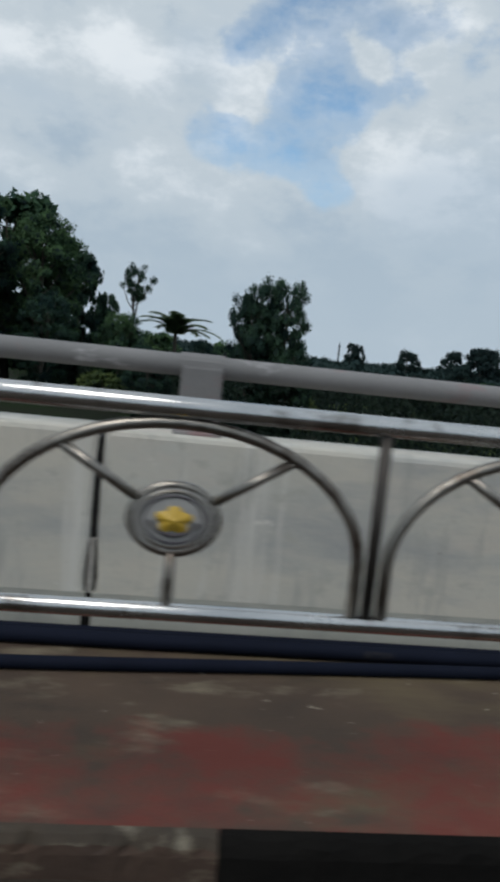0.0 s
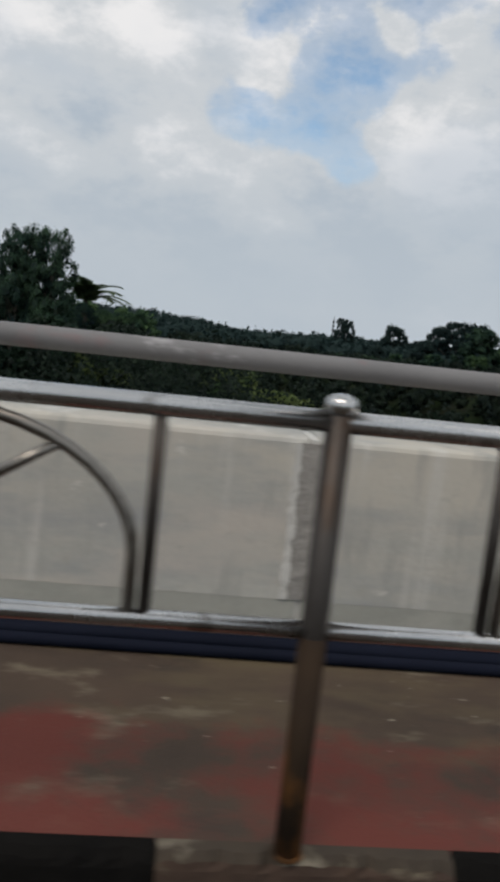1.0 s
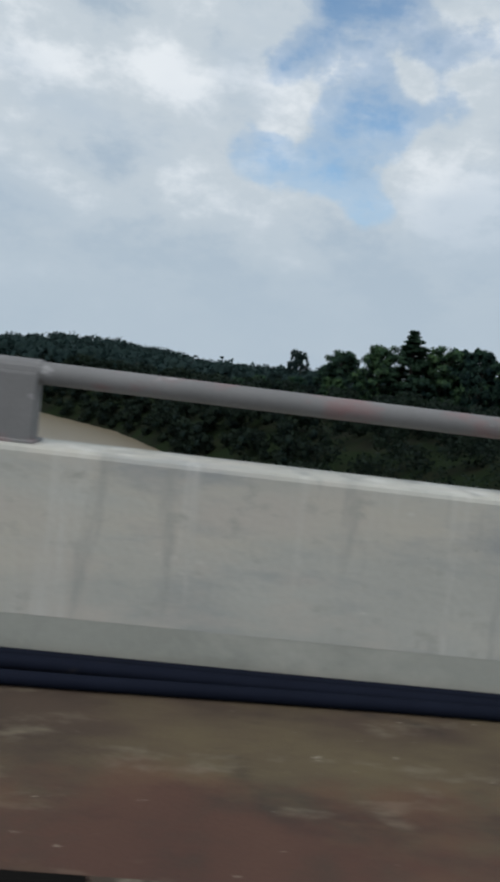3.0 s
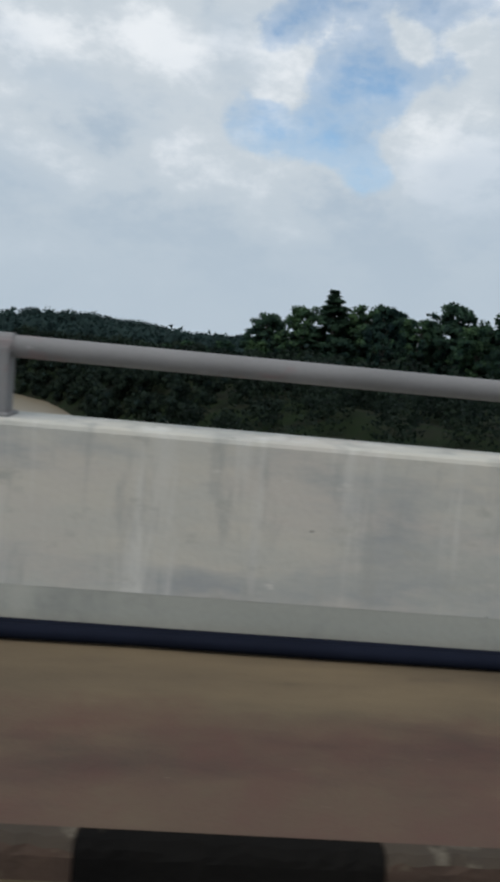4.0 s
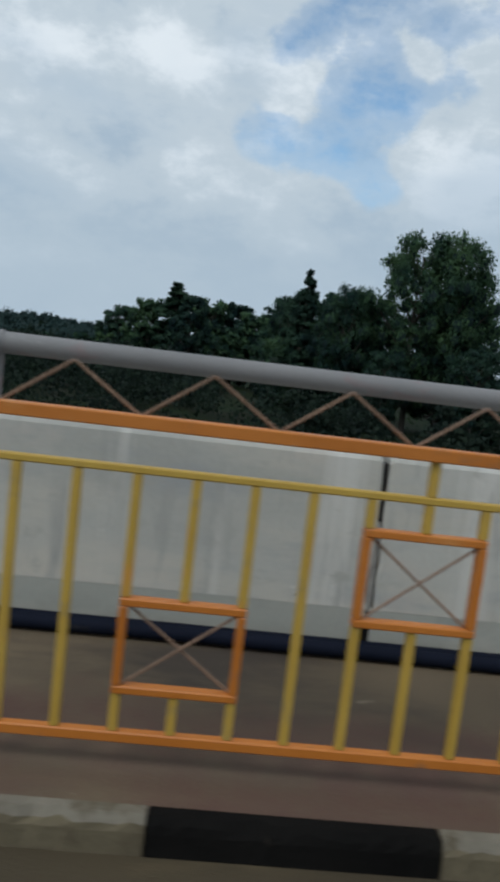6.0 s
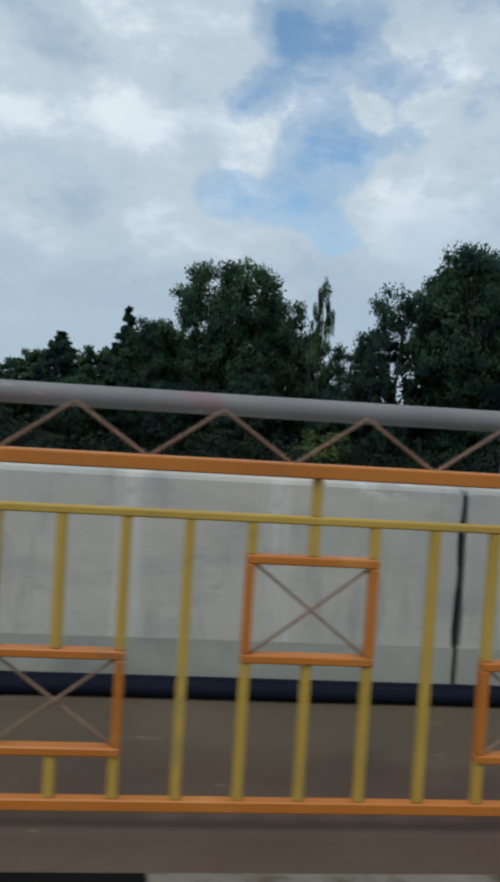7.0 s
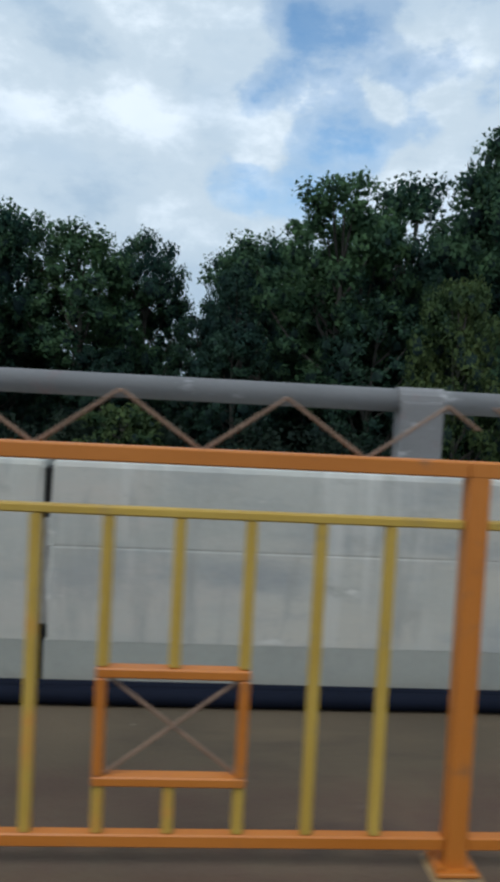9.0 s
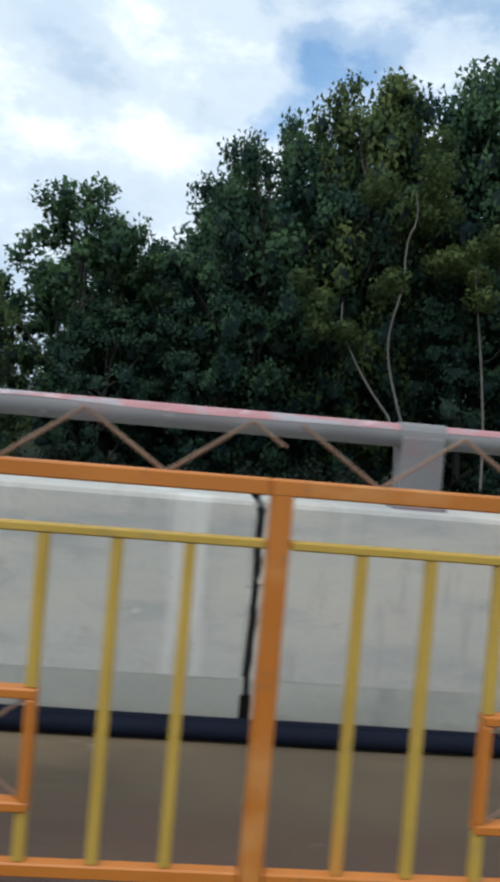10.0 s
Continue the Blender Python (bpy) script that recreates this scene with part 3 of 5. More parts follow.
for a in solid:
    pale = a in (9.54, 11.77, 14.3, 16.84, 83.59)
    bm = block(fresh(), a - OPEN.get(a, 0.014) + 0.001, a + OPEN.get(a, 0.014) - 0.001, 0.008 if pale else 0.03, THICK - 0.03, 0.0, TOP - (0.006 if pale else 0.03))
    seam = part("joint", bm, PALE_JOINT if pale else JOINT, parapet)
    if not pale and a != 88.59 and chips.random() < 0.55:
        low = chips.uniform(0.12, 0.2)
        part("mortar", block(fresh(), a - 0.012, a + 0.012, 0.014, 0.04, low, low + chips.uniform(0.18, 0.34), 0.003), GREY_MORTAR, seam, "crumbling grey mortar")
    if pale:
        part("mortar", ragged_band(a - (0.055 if a == 11.77 else 0.02), a + (0.055 if a == 11.77 else 0.022), a), GREY_MORTAR if a != 83.59 else PALE_JOINT, seam, "rough smeared mortar")
        if a == 16.84:
            for z0, z1 in ((0.145, 0.175), (0.2, 0.235), (0.26, 0.3)):
                # black blocks set on the face, painting the shade of broken notches
                part("notch_shade_block", block(fresh(), a - 0.015, a + 0.012, -0.008, 0.01, z0, z1, 0.004), HOLE, seam, "black block painting the shade in a broken notch")
            continue
        part("filler", ragged_band(a - (0.068 if a == 11.77 else 0.028), a - (0.042 if a == 11.77 else 0.008), a + 1, 0.005), PALE_JOINT, seam, "ragged line of white filler")
    elif chips.random() < 0.6:
        # no recess is cut: a black block paints the notch's shaded inside
        part("notch_shade_block", block(fresh(), a - 0.024, a + 0.02, 0.0, 0.02, 0.0, chips.uniform(0.09, 0.13), 0.006), HOLE, seam, "black block painting the shade in a broken notch")

# pipe rail on the parapet
rail = tagged(empty("parapet_rail", 0, WALL + 0.126, TOP), "grey-painted round pipe rail on flat steel posts", "rail")
RAIL_Z, RAIL_R = 0.239, 0.039
part("pipe", tube(fresh(), [(X0 + k * 5.75, 0, RAIL_Z) for k in range(20)], RAIL_R, 16), PIPE, rail, smooth=True)
part("pipe", tube(fresh(), [(95.2, 0, RAIL_Z), (110, 0, RAIL_Z), (X1, 0, RAIL_Z)], RAIL_R, 16), PIPE, rail, smooth=True)
bm = fresh()
arcs = []
for k in range(60):
    x = 95.25 + k * (X1 - 95.3) / 59
    lo = 28 + 16 * math.sin(k * 1.7) * math.sin(k * 0.6)
    arcs.append([bm.verts.new((x, -(RAIL_R + 0.0015) * math.cos(radians(lo + (105 - lo) * i / 7)), RAIL_Z + (RAIL_R + 0.0015) * math.sin(radians(lo + (105 - lo) * i / 7)))) for i in range(8)])
for a, b in zip(arcs, arcs[1:]):
    for i in range(7):
        bm.faces.new((a[i], b[i], b[i + 1], a[i + 1]))
part("paint_film", bm, PIPE_RED, rail, "flaking faded red paint along the pipe", smooth=True)
bm = block(fresh(), -0.072, 0.072, -0.05, 0.05, 0.0, RAIL_Z, 0.01, 2)
tube(bm, [(-0.078, 0, RAIL_Z), (0.078, 0, RAIL_Z)], RAIL_R + 0.006, 16)
first = part("rail_post", bm, PIPE, rail)
first.location.x = POSTS[0]
for x in POSTS[1:]:
    shared("rail_post", first.data, rail, x)
bm = block(fresh(), -0.085, 0.085, -0.075, 0.075, -0.004, 0.012, 0.004)
foot = part("base_plate", bm, PIPE, rail)
foot.location.x = POSTS[0]
for x in POSTS[1:]:
    shared("base_plate", foot.data, rail, x)


def bulge(x):
    """How far the conduits lie off the wall beyond their usual line."""
    return float(np.interp(x, (60, 72, 84, 92, 99), (0.0, 0.03, 0.042, 0.03, 0.012)))


def wavy(x0, x1, y, z, r, amp, seed, step=0.35):
    rnd = random.Random(seed)
    pts, x, dy, dz = [], x0, 0.0, 0.0
    while x < x1:
        dy = dy * 0.85 + rnd.uniform(-amp, amp)
        dz = max(0, dz * 0.85 + rnd.uniform(-amp, amp) * 0.25)
        pts.append((x, y + dy - bulge(x), z + dz + r))
        x += step
    return tube(fresh(), pts, r, 8)


for y, r, seed, amp in ((WALL - 0.06, 0.021, 1, 0.003), (WALL - 0.142, 0.027, 2, 0.006)):
    c = done("conduit", wavy(X0, X1, y, 0.0, r, amp, seed), HOSE, smooth=True)
    tagged(c, "black plastic conduit lying along the foot of the parapet", "conduit", "conduits along the parapet")
for r, line in ((0.022, [(-6.0, 2.2), (-3.0, 2.13), (-1.4, 2.16), (-0.4, 2.2), (0.4, 2.27), (1.2, 2.325), (2.0, 2.36), (3.2, 2.375)]),
                (0.02, [(10.2, 2.36), (11.0, 2.345), (12.2, 2.34), (13.6, 2.33), (14.8, 2.35), (15.8, 2.37)]),
                (0.024, [(29.2, 2.365), (30.2, 2.31), (31.2, 2.29), (32.4, 2.285), (33.3, 2.335), (34.0, 2.36), (34.9, 2.37)])):
    for turn in range(2):      # rounded bends
        line = [line[0]] + [(p[0] + (q[0] - p[0]) * w, p[1] + (q[1] - p[1]) * w) for p, q in zip(line, line[1:]) for w in (0.25, 0.75)] + [line[-1]]
    c = done("conduit", tube(fresh(), [(x, y, r) for x, y in line], r, 8), HOSE, smooth=True)
    tagged(c, "loose black conduit lying on the footway by the parapet", "conduit", "conduits along the parapet")

# ---- lamp posts ----


def lamp_post(x, gap):
    base = tagged(empty("lamp_post", x, WALL + 0.27, 0.135), "tapered grey galvanised lamp post with an open hatch at its foot", "lamp post", "lamp posts")
    sides = 8
    r0 = 0.081
    # the hatch is a stretch of the shaft left open on the side of the road
    bm = fresh()
    z0, z1 = 0.395, 0.88
    levels = [(0.0, r0), (z0, r0 - 0.003), (z1, r0 - 0.006), (2.5, 0.068), (5.0, 0.058), (9.0, 0.044)]
    rings = []
    for z, r in levels:
        rings.append([bm.verts.new((math.cos((k + 0.5) * math.tau / sides) * r, math.sin((k + 0.5) * math.tau / sides) * r, z)) for k in range(sides)])
    for i, (a, b) in enumerate(zip(rings, rings[1:])):
        for k in range(sides):
            mid = math.sin((k + 1) * math.tau / sides)
            if i == 1 and mid < -0.6:
                continue
            bm.faces.new((a[k], a[(k + 1) % sides], b[(k + 1) % sides], b[k]))
    shaft = part("shaft", bm, GALV, base)
    sol = shaft.modifiers.new("wall", "SOLIDIFY")
    sol.thickness = 0.006
    # a solid black core stands in for the shaded hollow of the shaft
    part("hatch_shade_core", tube(fresh(), [(0, 0.0, z0 - 0.05), (0, 0.0, z1 + 0.05)], 0.056, 8), HOLE, base, "black core painting the shade inside the open hatch")
    part("wire", tube(fresh(), [(0.02, -0.06, z1 - 0.1), (0.0, -0.075, z1 - 0.02), (-0.04, -0.085, z1 - 0.03), (-0.1, -0.08, z1 + 0.12)], 0.004, 5), BLACKWIRE, base)
    part("wire", tube(fresh(), [(-0.06, -0.06, z1 - 0.2), (-0.085, -0.03, z1 + 0.1), (-0.08, -0.03, 1.12)], 0.003, 5), BLACKWIRE, base)
    part("terminal", block(fresh(), -0.02, 0.015, -0.058, -0.04, z1 - 0.3, z1 - 0.25, 0.006), PANEL, base, "small pale terminal block")
    part("flange", block(fresh(), -0.15, 0.15, -0.13, 0.13, 0.0, 0.015, 0.004), GALV, base)
    for dx in (-0.12, 0.12):
        for dy in (-0.1, 0.1):
            part("bolt", tube(fresh(), [(dx, dy, 0.0), (dx, dy, 0.03)], 0.011, 6), RUSTY, base, "rusty anchor bolt")
    part("footing", block(fresh(), -gap / 2 + 0.005, gap / 2 - 0.005, -0.26, 0.14, 0.001, 0.012), SANDY, base)
    return base


def rubble(x, y, size, seed):
    """A broken lump of concrete."""
    bm = fresh()
    bmesh.ops.create_icosphere(bm, subdivisions=2, radius=size)
    rr = random.Random(seed)
    for v in bm.verts:
        v.co *= rr.uniform(0.7, 1.15)
        v.co.z = max(v.co.z * 0.6, -size * 0.3)
    ob = done("rubble", bm, SANDY)
    ob.location = (x, y, 0.147 + size * 0.3)
    tagged(ob, "broken sandy concrete lump at the foot of a lamp post", "rubble", "rubble by the lamp posts")


for k, (dx, dy, size) in enumerate(((-0.13, -0.12, 0.022), (-0.09, -0.135, 0.016), (0.12, -0.12, 0.026), (0.07, -0.135, 0.015), (0.15, -0.09, 0.018), (-0.15, -0.07, 0.02), (0.02, -0.14, 0.013), (-0.03, -0.125, 0.019), (0.135, -0.02, 0.028), (0.1, 0.03, 0.02), (-0.14, 0.0, 0.024))):
    rubble(99.571 + dx, WALL + 0.15 + dy, size, 30 + k)
lamp_post(29.185, 0.4)
lamp_post(99.583, 0.34)
drain = done("drain_pipe", tube(fresh(), [(99.62, WALL + 0.33, 0.215), (99.92, WALL + 0.33, 0.21)], 0.022, 10), PIPE, smooth=True)
tagged(drain, "short pale pipe end behind the lamp post gap", "pipe")

# ---- stainless railing ----
PAN, ARCH = 3.0593, 0.8032
SIDE = (PAN - 3 * ARCH) / 2
S_TOP, S_LOW = 0.868, 0.467


def oval(cx, cz, rx, rz, r, n=28):
    return tube(fresh(), [(cx + rx * math.cos(k * math.tau / n), 0, cz + rz * math.sin(k * math.tau / n)) for k in range(n)], r, 8, closed=True)


def steel_post(parent, x):
    p = part("post", tube(fresh(), [(x, 0, 0.0), (x, 0, S_TOP + 0.012)], 0.026, 14), TARNISHED, parent, smooth=True)
    bm = fresh()
    bmesh.ops.create_uvsphere(bm, u_segments=14, v_segments=8, radius=0.031)
    bmesh.ops.scale(bm, vec=(1, 1, 0.75), verts=bm.verts)
    bmesh.ops.translate(bm, vec=(x, 0, S_TOP + 0.03), verts=bm.verts)
    part("cap", bm, STEEL, p, "domed steel cap", smooth=True)
    part("foot_sleeve", tube(fresh(), [(x, 0, 0.003), (x, 0, S_LOW - 0.012)], 0.0275, 14), RUSTY, p, "rust-stained lower end", smooth=True)
    part("flange", tube(fresh(), [(x, 0, 0.0), (x, 0, 0.008)], 0.031, 14), RUSTY, p)


def steel_panel(x, last=False):
    """Top and bottom rail, three arches, a ring in each, the middle ring with the emblem."""
    base = tagged(empty("steel_railing", x, STEEL_Y, 0), "stainless steel railing panel with three arches and a gold-flower emblem", "railing", "steel railing panels")
    part("top_rail", tube(fresh(), [(0.0, 0, S_TOP), (PAN, 0, S_TOP)], 0.021, 14), STEEL, base, smooth=True)
    part("bottom_rail", tube(fresh(), [(0.0, 0, S_LOW), (PAN, 0, S_LOW)], 0.018, 14), STEEL, base, smooth=True)
    steel_post(base, 0.0)
    for k in range(4):
        bx = SIDE + k * ARCH
        part("bar", tube(fresh(), [(bx, 0, S_LOW), (bx, 0, S_TOP)], 0.0125, 10), TARNISHED, base, smooth=True)
    for k in range(3):
        a = SIDE + k * ARCH
        cx = a + ARCH / 2
        half = ARCH / 2 - 0.03
        rise = S_TOP - 0.03 - (S_LOW + 0.12)
        pts = [(cx - half, 0, S_LOW)] + [(cx - half * math.cos(u), 0, S_LOW + 0.12 + rise * math.sin(u)) for u in [math.pi * i / 22 for i in range(23)]] + [(cx + half, 0, S_LOW)]
        part("arch", tube(fresh(), pts, 0.0125, 10), STEEL_DULL, base, smooth=True)
        cz, rx, rz = S_LOW + 0.185, 0.084, 0.066
        ring = part("ring", oval(cx, cz, rx, rz, 0.0095), STEEL_DULL, base, smooth=True)
        for sx in (-1, 1):
            u = math.radians(52)
            part("spoke", tube(fresh(), [(cx + sx * rx * 0.86, 0, cz + rz * 0.55), (cx + sx * half * math.cos(u), 0, S_LOW + 0.12 + rise * math.sin(u))], 0.0105, 8), STEEL_DULL, base, smooth=True)
        part("stem", tube(fresh(), [(cx, 0, S_LOW), (cx, 0, cz - rz)], 0.0105, 8), STEEL_DULL, base, smooth=True)
        if k == 1:
            bm = tube(fresh(), [(0, -0.008, 0), (0, 0.012, 0)], 1.0, 28)
            bmesh.ops.scale(bm, vec=(rx, 1, rz), verts=bm.verts)
            bmesh.ops.translate(bm, vec=(cx, 0, cz), verts=bm.verts)
            disc = part("emblem", bm, EMBLEM_PALE, base, "pale oval emblem plate")
            for k_in, r_in, m_in in ((0.84, 0.0035, STEEL_DULL), (0.7, 0.003, EMBLEM_DARK)):
                bm = oval(cx, cz, rx * k_in, rz * k_in, r_in)
                bmesh.ops.translate(bm, vec=(0, -0.008, 0), verts=bm.verts)
                part("band", bm, m_in, disc)
            bm = fresh()
            pts = []
            for i in range(30):
                rr = 0.72 + 0.32 * abs(math.cos(2.5 * (i + 0.5) * math.tau / 30))
                ang = math.pi / 2 + (i + 0.5) * math.tau / 30
                pts.append((cx + 0.036 * rr * math.cos(ang), cz + 0.027 * rr * math.sin(ang)))
            f0 = [bm.verts.new((px, -0.011, pz)) for px, pz in pts]
            tip = bm.verts.new((cx, -0.026, cz))
            for i in range(30):
                bm.faces.new((f0[i], f0[(i + 1) % 30], tip))
            bm.faces.new(f0[::-1])
            bmesh.ops.recalc_face_normals(bm, faces=bm.faces)
            part("flower", bm, EMBLEM_GOLD, disc, "raised golden five-petal flower")
            ribbon = [(cx + 0.046 * math.cos(u), -0.01, cz + 0.003 + 0.034 * math.sin(u)) for u in [math.radians(190 + 16 * i) for i in range(11)]]
            part("scroll", tube(fresh(), ribbon, [0.002 + 0.003 * abs(math.cos(i * 0.62)) for i in range(11)], 6), EMBLEM_DARK, disc, "dark curved ribbon")
    if last:
        steel_post(base, PAN)
    return base


S0, S_GAP = -1.505, 0.87
one = steel_panel(S0)
for k in (-3, -2, -1, 1, 2):
    copy_thing(one, pose(S0 + k * PAN, STEEL_Y, 0))
for k in (3, 4):
    copy_thing(one, pose(S0 + k * PAN + S_GAP, STEEL_Y, 0))
steel_panel(S0 + 5 * PAN + S_GAP, last=True)
end = tagged(empty("railing_end_post", S0 + 3 * PAN, STEEL_Y, 0), "round stainless steel end post of a railing run", "post")
steel_post(end, 0.0)

# ---- orange railing ----
O_TOP, O_LOW, O_SUB = 0.815, 0.0755, 0.7008
PAD = 0.014


def bar(bm, x0, x1, z0, z1, d=0.03, y=0.0):
    return block(bm, x0, x1, y - d / 2, y + d / 2, z0, z1, 0.003)


def orange_post(parent, x):
    p = part("post", bar(fresh(), x - 0.021, x + 0.021, PAD, O_TOP - 0.016, 0.042), ORANGE, parent)
    bm = block(fresh(), x - 0.042, x + 0.042, -0.04, 0.04, PAD - 0.003, PAD + 0.006, 0.002)
    for dx in (-0.03, 0.03):
        for dy in (-0.028, 0.028):
            tube(bm, [(x + dx, dy, PAD + 0.004), (x + dx, dy, PAD + 0.014)], 0.006, 6)
    part("foot", bm, ORANGE, p, "orange bolted foot plate with chipped paint")
    part("pad", block(fresh(), x - 0.056, x + 0.056, -0.054, 0.054, -0.045, PAD - 0.005, 0.008), PAD_MORTAR, p, "ochre-splashed mortar pad")


def frame_square(parent, cx, cz, w, h):
    """A square frame with two thin crossed rods."""
    t = 0.0195
    bm = fresh()
    bar(bm, cx - w / 2, cx + w / 2, cz + h / 2 - t, cz + h / 2, 0.032)
    bar(bm, cx - w / 2, cx + w / 2, cz - h / 2, cz - h / 2 + t, 0.032)
    bar(bm, cx - w / 2, cx - w / 2 + t, cz - h / 2 + t, cz + h / 2 - t, 0.032)
    bar(bm, cx + w / 2 - t, cx + w / 2, cz - h / 2 + t, cz + h / 2 - t, 0.032)
    sq = part("square_frame", bm, ORANGE, parent, "orange square frame")
    for s in (-1, 1):
        part("cross_rod", tube(fresh(), [(cx - s * (w / 2 - t), 0.004 * s, cz + h / 2 - t), (cx + s * (w / 2 - t), 0.004 * s, cz - h / 2 + t)], 0.0037, 6), ROD, sq)


def orange_panel(x, pan, zigzag, last=False):
    """Posts pan metres apart, fifteen bars between them, three square frames."""
    base = tagged(empty("orange_railing", x, ORANGE_Y, 0), "orange and yellow painted steel railing panel with square frames", "railing", "orange railing panels")
    part("top_rail", bar(fresh(), -0.022, pan - 0.024, O_TOP - 0.031, O_TOP, 0.044), ORANGE, base)
    part("bottom_rail", bar(fresh(), 0.023, pan - 0.023, O_LOW - 0.026, O_LOW, 0.026), ORANGE, base)
    part("sub_rail", bar(fresh(), 0.023, pan - 0.023, O_SUB - 0.0175, O_SUB, 0.025), YELLOW, base)
    orange_post(base, 0.0)
    step = pan / 16.42
    at = [0.0] + [pan / 2 + (k - 8) * step for k in range(1, 16)] + [pan]
    squares = ((4, 0.283, 0.228), (8, 0.497, 0.235), (12, 0.283, 0.228))
    for k, cz, h in squares:
        frame_square(base, at[k], cz, 2 * step + 0.023, h)
    for k in range(1, 16):
        bx = at[k]
        spans = [(O_LOW, O_SUB - 0.0175)]
        for s, cz, h in squares:
            if abs(k - s) <= 1:
                spans = [(O_LOW, cz - h / 2), (cz + h / 2, O_SUB - 0.0175)]
        for z0, z1 in spans:
            part("bar", bar(fresh(), bx - 0.011, bx + 0.011, z0, z1, 0.021), YELLOW, base)
    part("bar", bar(fresh(), at[8] - 0.011, at[8] + 0.011, O_SUB, O_TOP - 0.031, 0.021), YELLOW, base)
    # thin rods in a zigzag on the top rail, cut off at the panel's ends
    pitch, crest, foot = 0.3125, O_TOP + 0.104, O_TOP - 0.004
    x0 = zigzag - pitch
    while x0 < pan:
        for ax, az, bx, bz, y in ((x0, foot, x0 + pitch / 2, crest, 0.0), (x0 + pitch / 2, crest, x0 + pitch, foot, 0.008)):
            lo, hi = max(ax, 0.0), min(bx, pan)
            if hi - lo > 0.03:
                ends = [(q, y, az + (bz - az) * (q - ax) / (bx - ax)) for q in (lo, hi)]
                part("zigzag_rod", tube(fresh(), ends, 0.0038, 6), ROD, base)
        x0 += pitch
    if last:
        orange_post(base, pan)
    return base


# where each run begins, and how high it stands
RUNS = [(52.8, 0.039), (62.71, 0.015), (72.625, 0.0), (82.495, -0.01), (92.433, -0.005), (102.496, 0.008), (112.35, 0.0)]
O_PAN = 2.2054
KINDS = []
for start, high in RUNS:
    for k, zigzag in enumerate((0.11, 0.185, 0.26, 0.245)):
        if len(KINDS) <= k:
            KINDS.append(orange_panel(start + k * O_PAN, O_PAN, zigzag, last=k == 3))
            KINDS[k].location.z = high
        else:
            copy_thing(KINDS[k], pose(start + k * O_PAN, ORANGE_Y, high))

# pale boards fixed over the parapet
boards = tagged(empty("board_cladding", 58.165, WALL, 0), "pale grey-white boards screwed over the parapet face", "boards")
for a, b in ((0.0, 0.515), (0.52, 1.685), (1.69, 2.855), (2.86, 4.02)):
    for z0, z1 in ((0.175, 0.416), (0.42, 0.6)):
        part("board", block(fresh(), a, b, -0.014, -0.002, z0, z1, 0.002), PANEL, boards)
        for sx in (a + 0.03, b - 0.03):
            for sz in (z0 + 0.02, z1 - 0.02):
                part("screw", tube(fresh(), [(sx, -0.018, sz), (sx, -0.012, sz)], 0.006, 6), RUSTY, boards)

# expansion strip across the footway, running down from a parapet joint
bm = fresh()
strip = [(88.6, WALL - 0.2), (88.56, 2.24), (88.553, 2.05), (88.56, 1.96), (88.54, 1.88), (88.525, 1.79), (88.52, 1.7), (88.53, 1.58), (88.52, KERB_Y + 0.05)]
left = [bm.verts.new((x - 0.018, y, 0.004)) for x, y in strip]
right = [bm.verts.new((x + 0.018, y, 0.004)) for x, y in strip]
for k in range(len(strip) - 1):
    bm.faces.new((left[k], left[k + 1], right[k + 1], right[k]))
r = bmesh.ops.extrude_face_region(bm, geom=bm.faces[:])
bmesh.ops.translate(bm, vec=(0, 0, 0.003), verts=[g for g in r["geom"] if isinstance(g, bmesh.types.BMVert)])
bmesh.ops.recalc_face_normals(bm, faces=bm.faces)
tagged(done("expansion_strip", bm, HOLE), "dark crooked joint strip across the footway", "joint strip")

# ---- land and river ----
COURSE = [(44, -1500), (42, -60), (40, 0), (34, 30), (27, 60), (21, 80), (12, 103), (-6, 126), (-45, 158), (-130, 200), (-300, 240), (-1600, 300)]
HALF = 10.5
WATER_Z = -9.0


def from_course(x, y):
    """Metres from the river's middle line, by numpy arrays."""
    best = np.full(np.shape(x), 1e9)
    for (ax, ay), (bx, by) in zip(COURSE, COURSE[1:]):
        dx, dy = bx - ax, by - ay
        t = np.clip(((x - ax) * dx + (y - ay) * dy) / (dx * dx + dy * dy), 0, 1)
        best = np.minimum(best, np.hypot(x - ax - t * dx, y - ay - t * dy))
    return best


def land(x, y):
    x, y = np.asarray(x, float), np.asarray(y, float)
    d = from_course(x, y) - HALF
    s = np.clip((d + 5) / 16, 0, 1)
    z = -11.4 + 9.0 * s * s * (3 - 2 * s)
    z = z + 0.5 * np.sin(x * 0.31 + 1.3 * np.sin(y * 0.17)) * np.sin(y * 0.23 + 0.7) * s
    far = np.clip((y - 205) / 125, 0, 1)
    ridge = np.interp(x, [-160, -51, -27, -5, 20, 38, 62, 100, 200], [1.8, 1.8, 7.2, 6.9, 5.0, 2.3, 3.6, 5, 6])
    hill = far * far * (3 - 2 * far) * ridge
    return z + hill * np.clip(d / 40, 0, 1)


def spread(lo, hi, fine_lo, fine_hi, step, coarse):
    a = list(np.arange(fine_lo, fine_hi + 0.1, step))
    left, right, s = [fine_lo], [fine_hi], coarse
    while left[-1] > lo:
        left.append(left[-1] - s)
        right.append(right[-1] + s)
        s *= 1.35
    return np.array(sorted(set(left[1:])) + a + right[1:])


gx, gy = spread(-2500, 2600, -60, 160, 4.0, 10), spread(-2500, 2600, -20, 140, 4.0, 10)
mx, my = np.meshgrid(gx, gy, indexing="ij")
mz = land(mx, my)
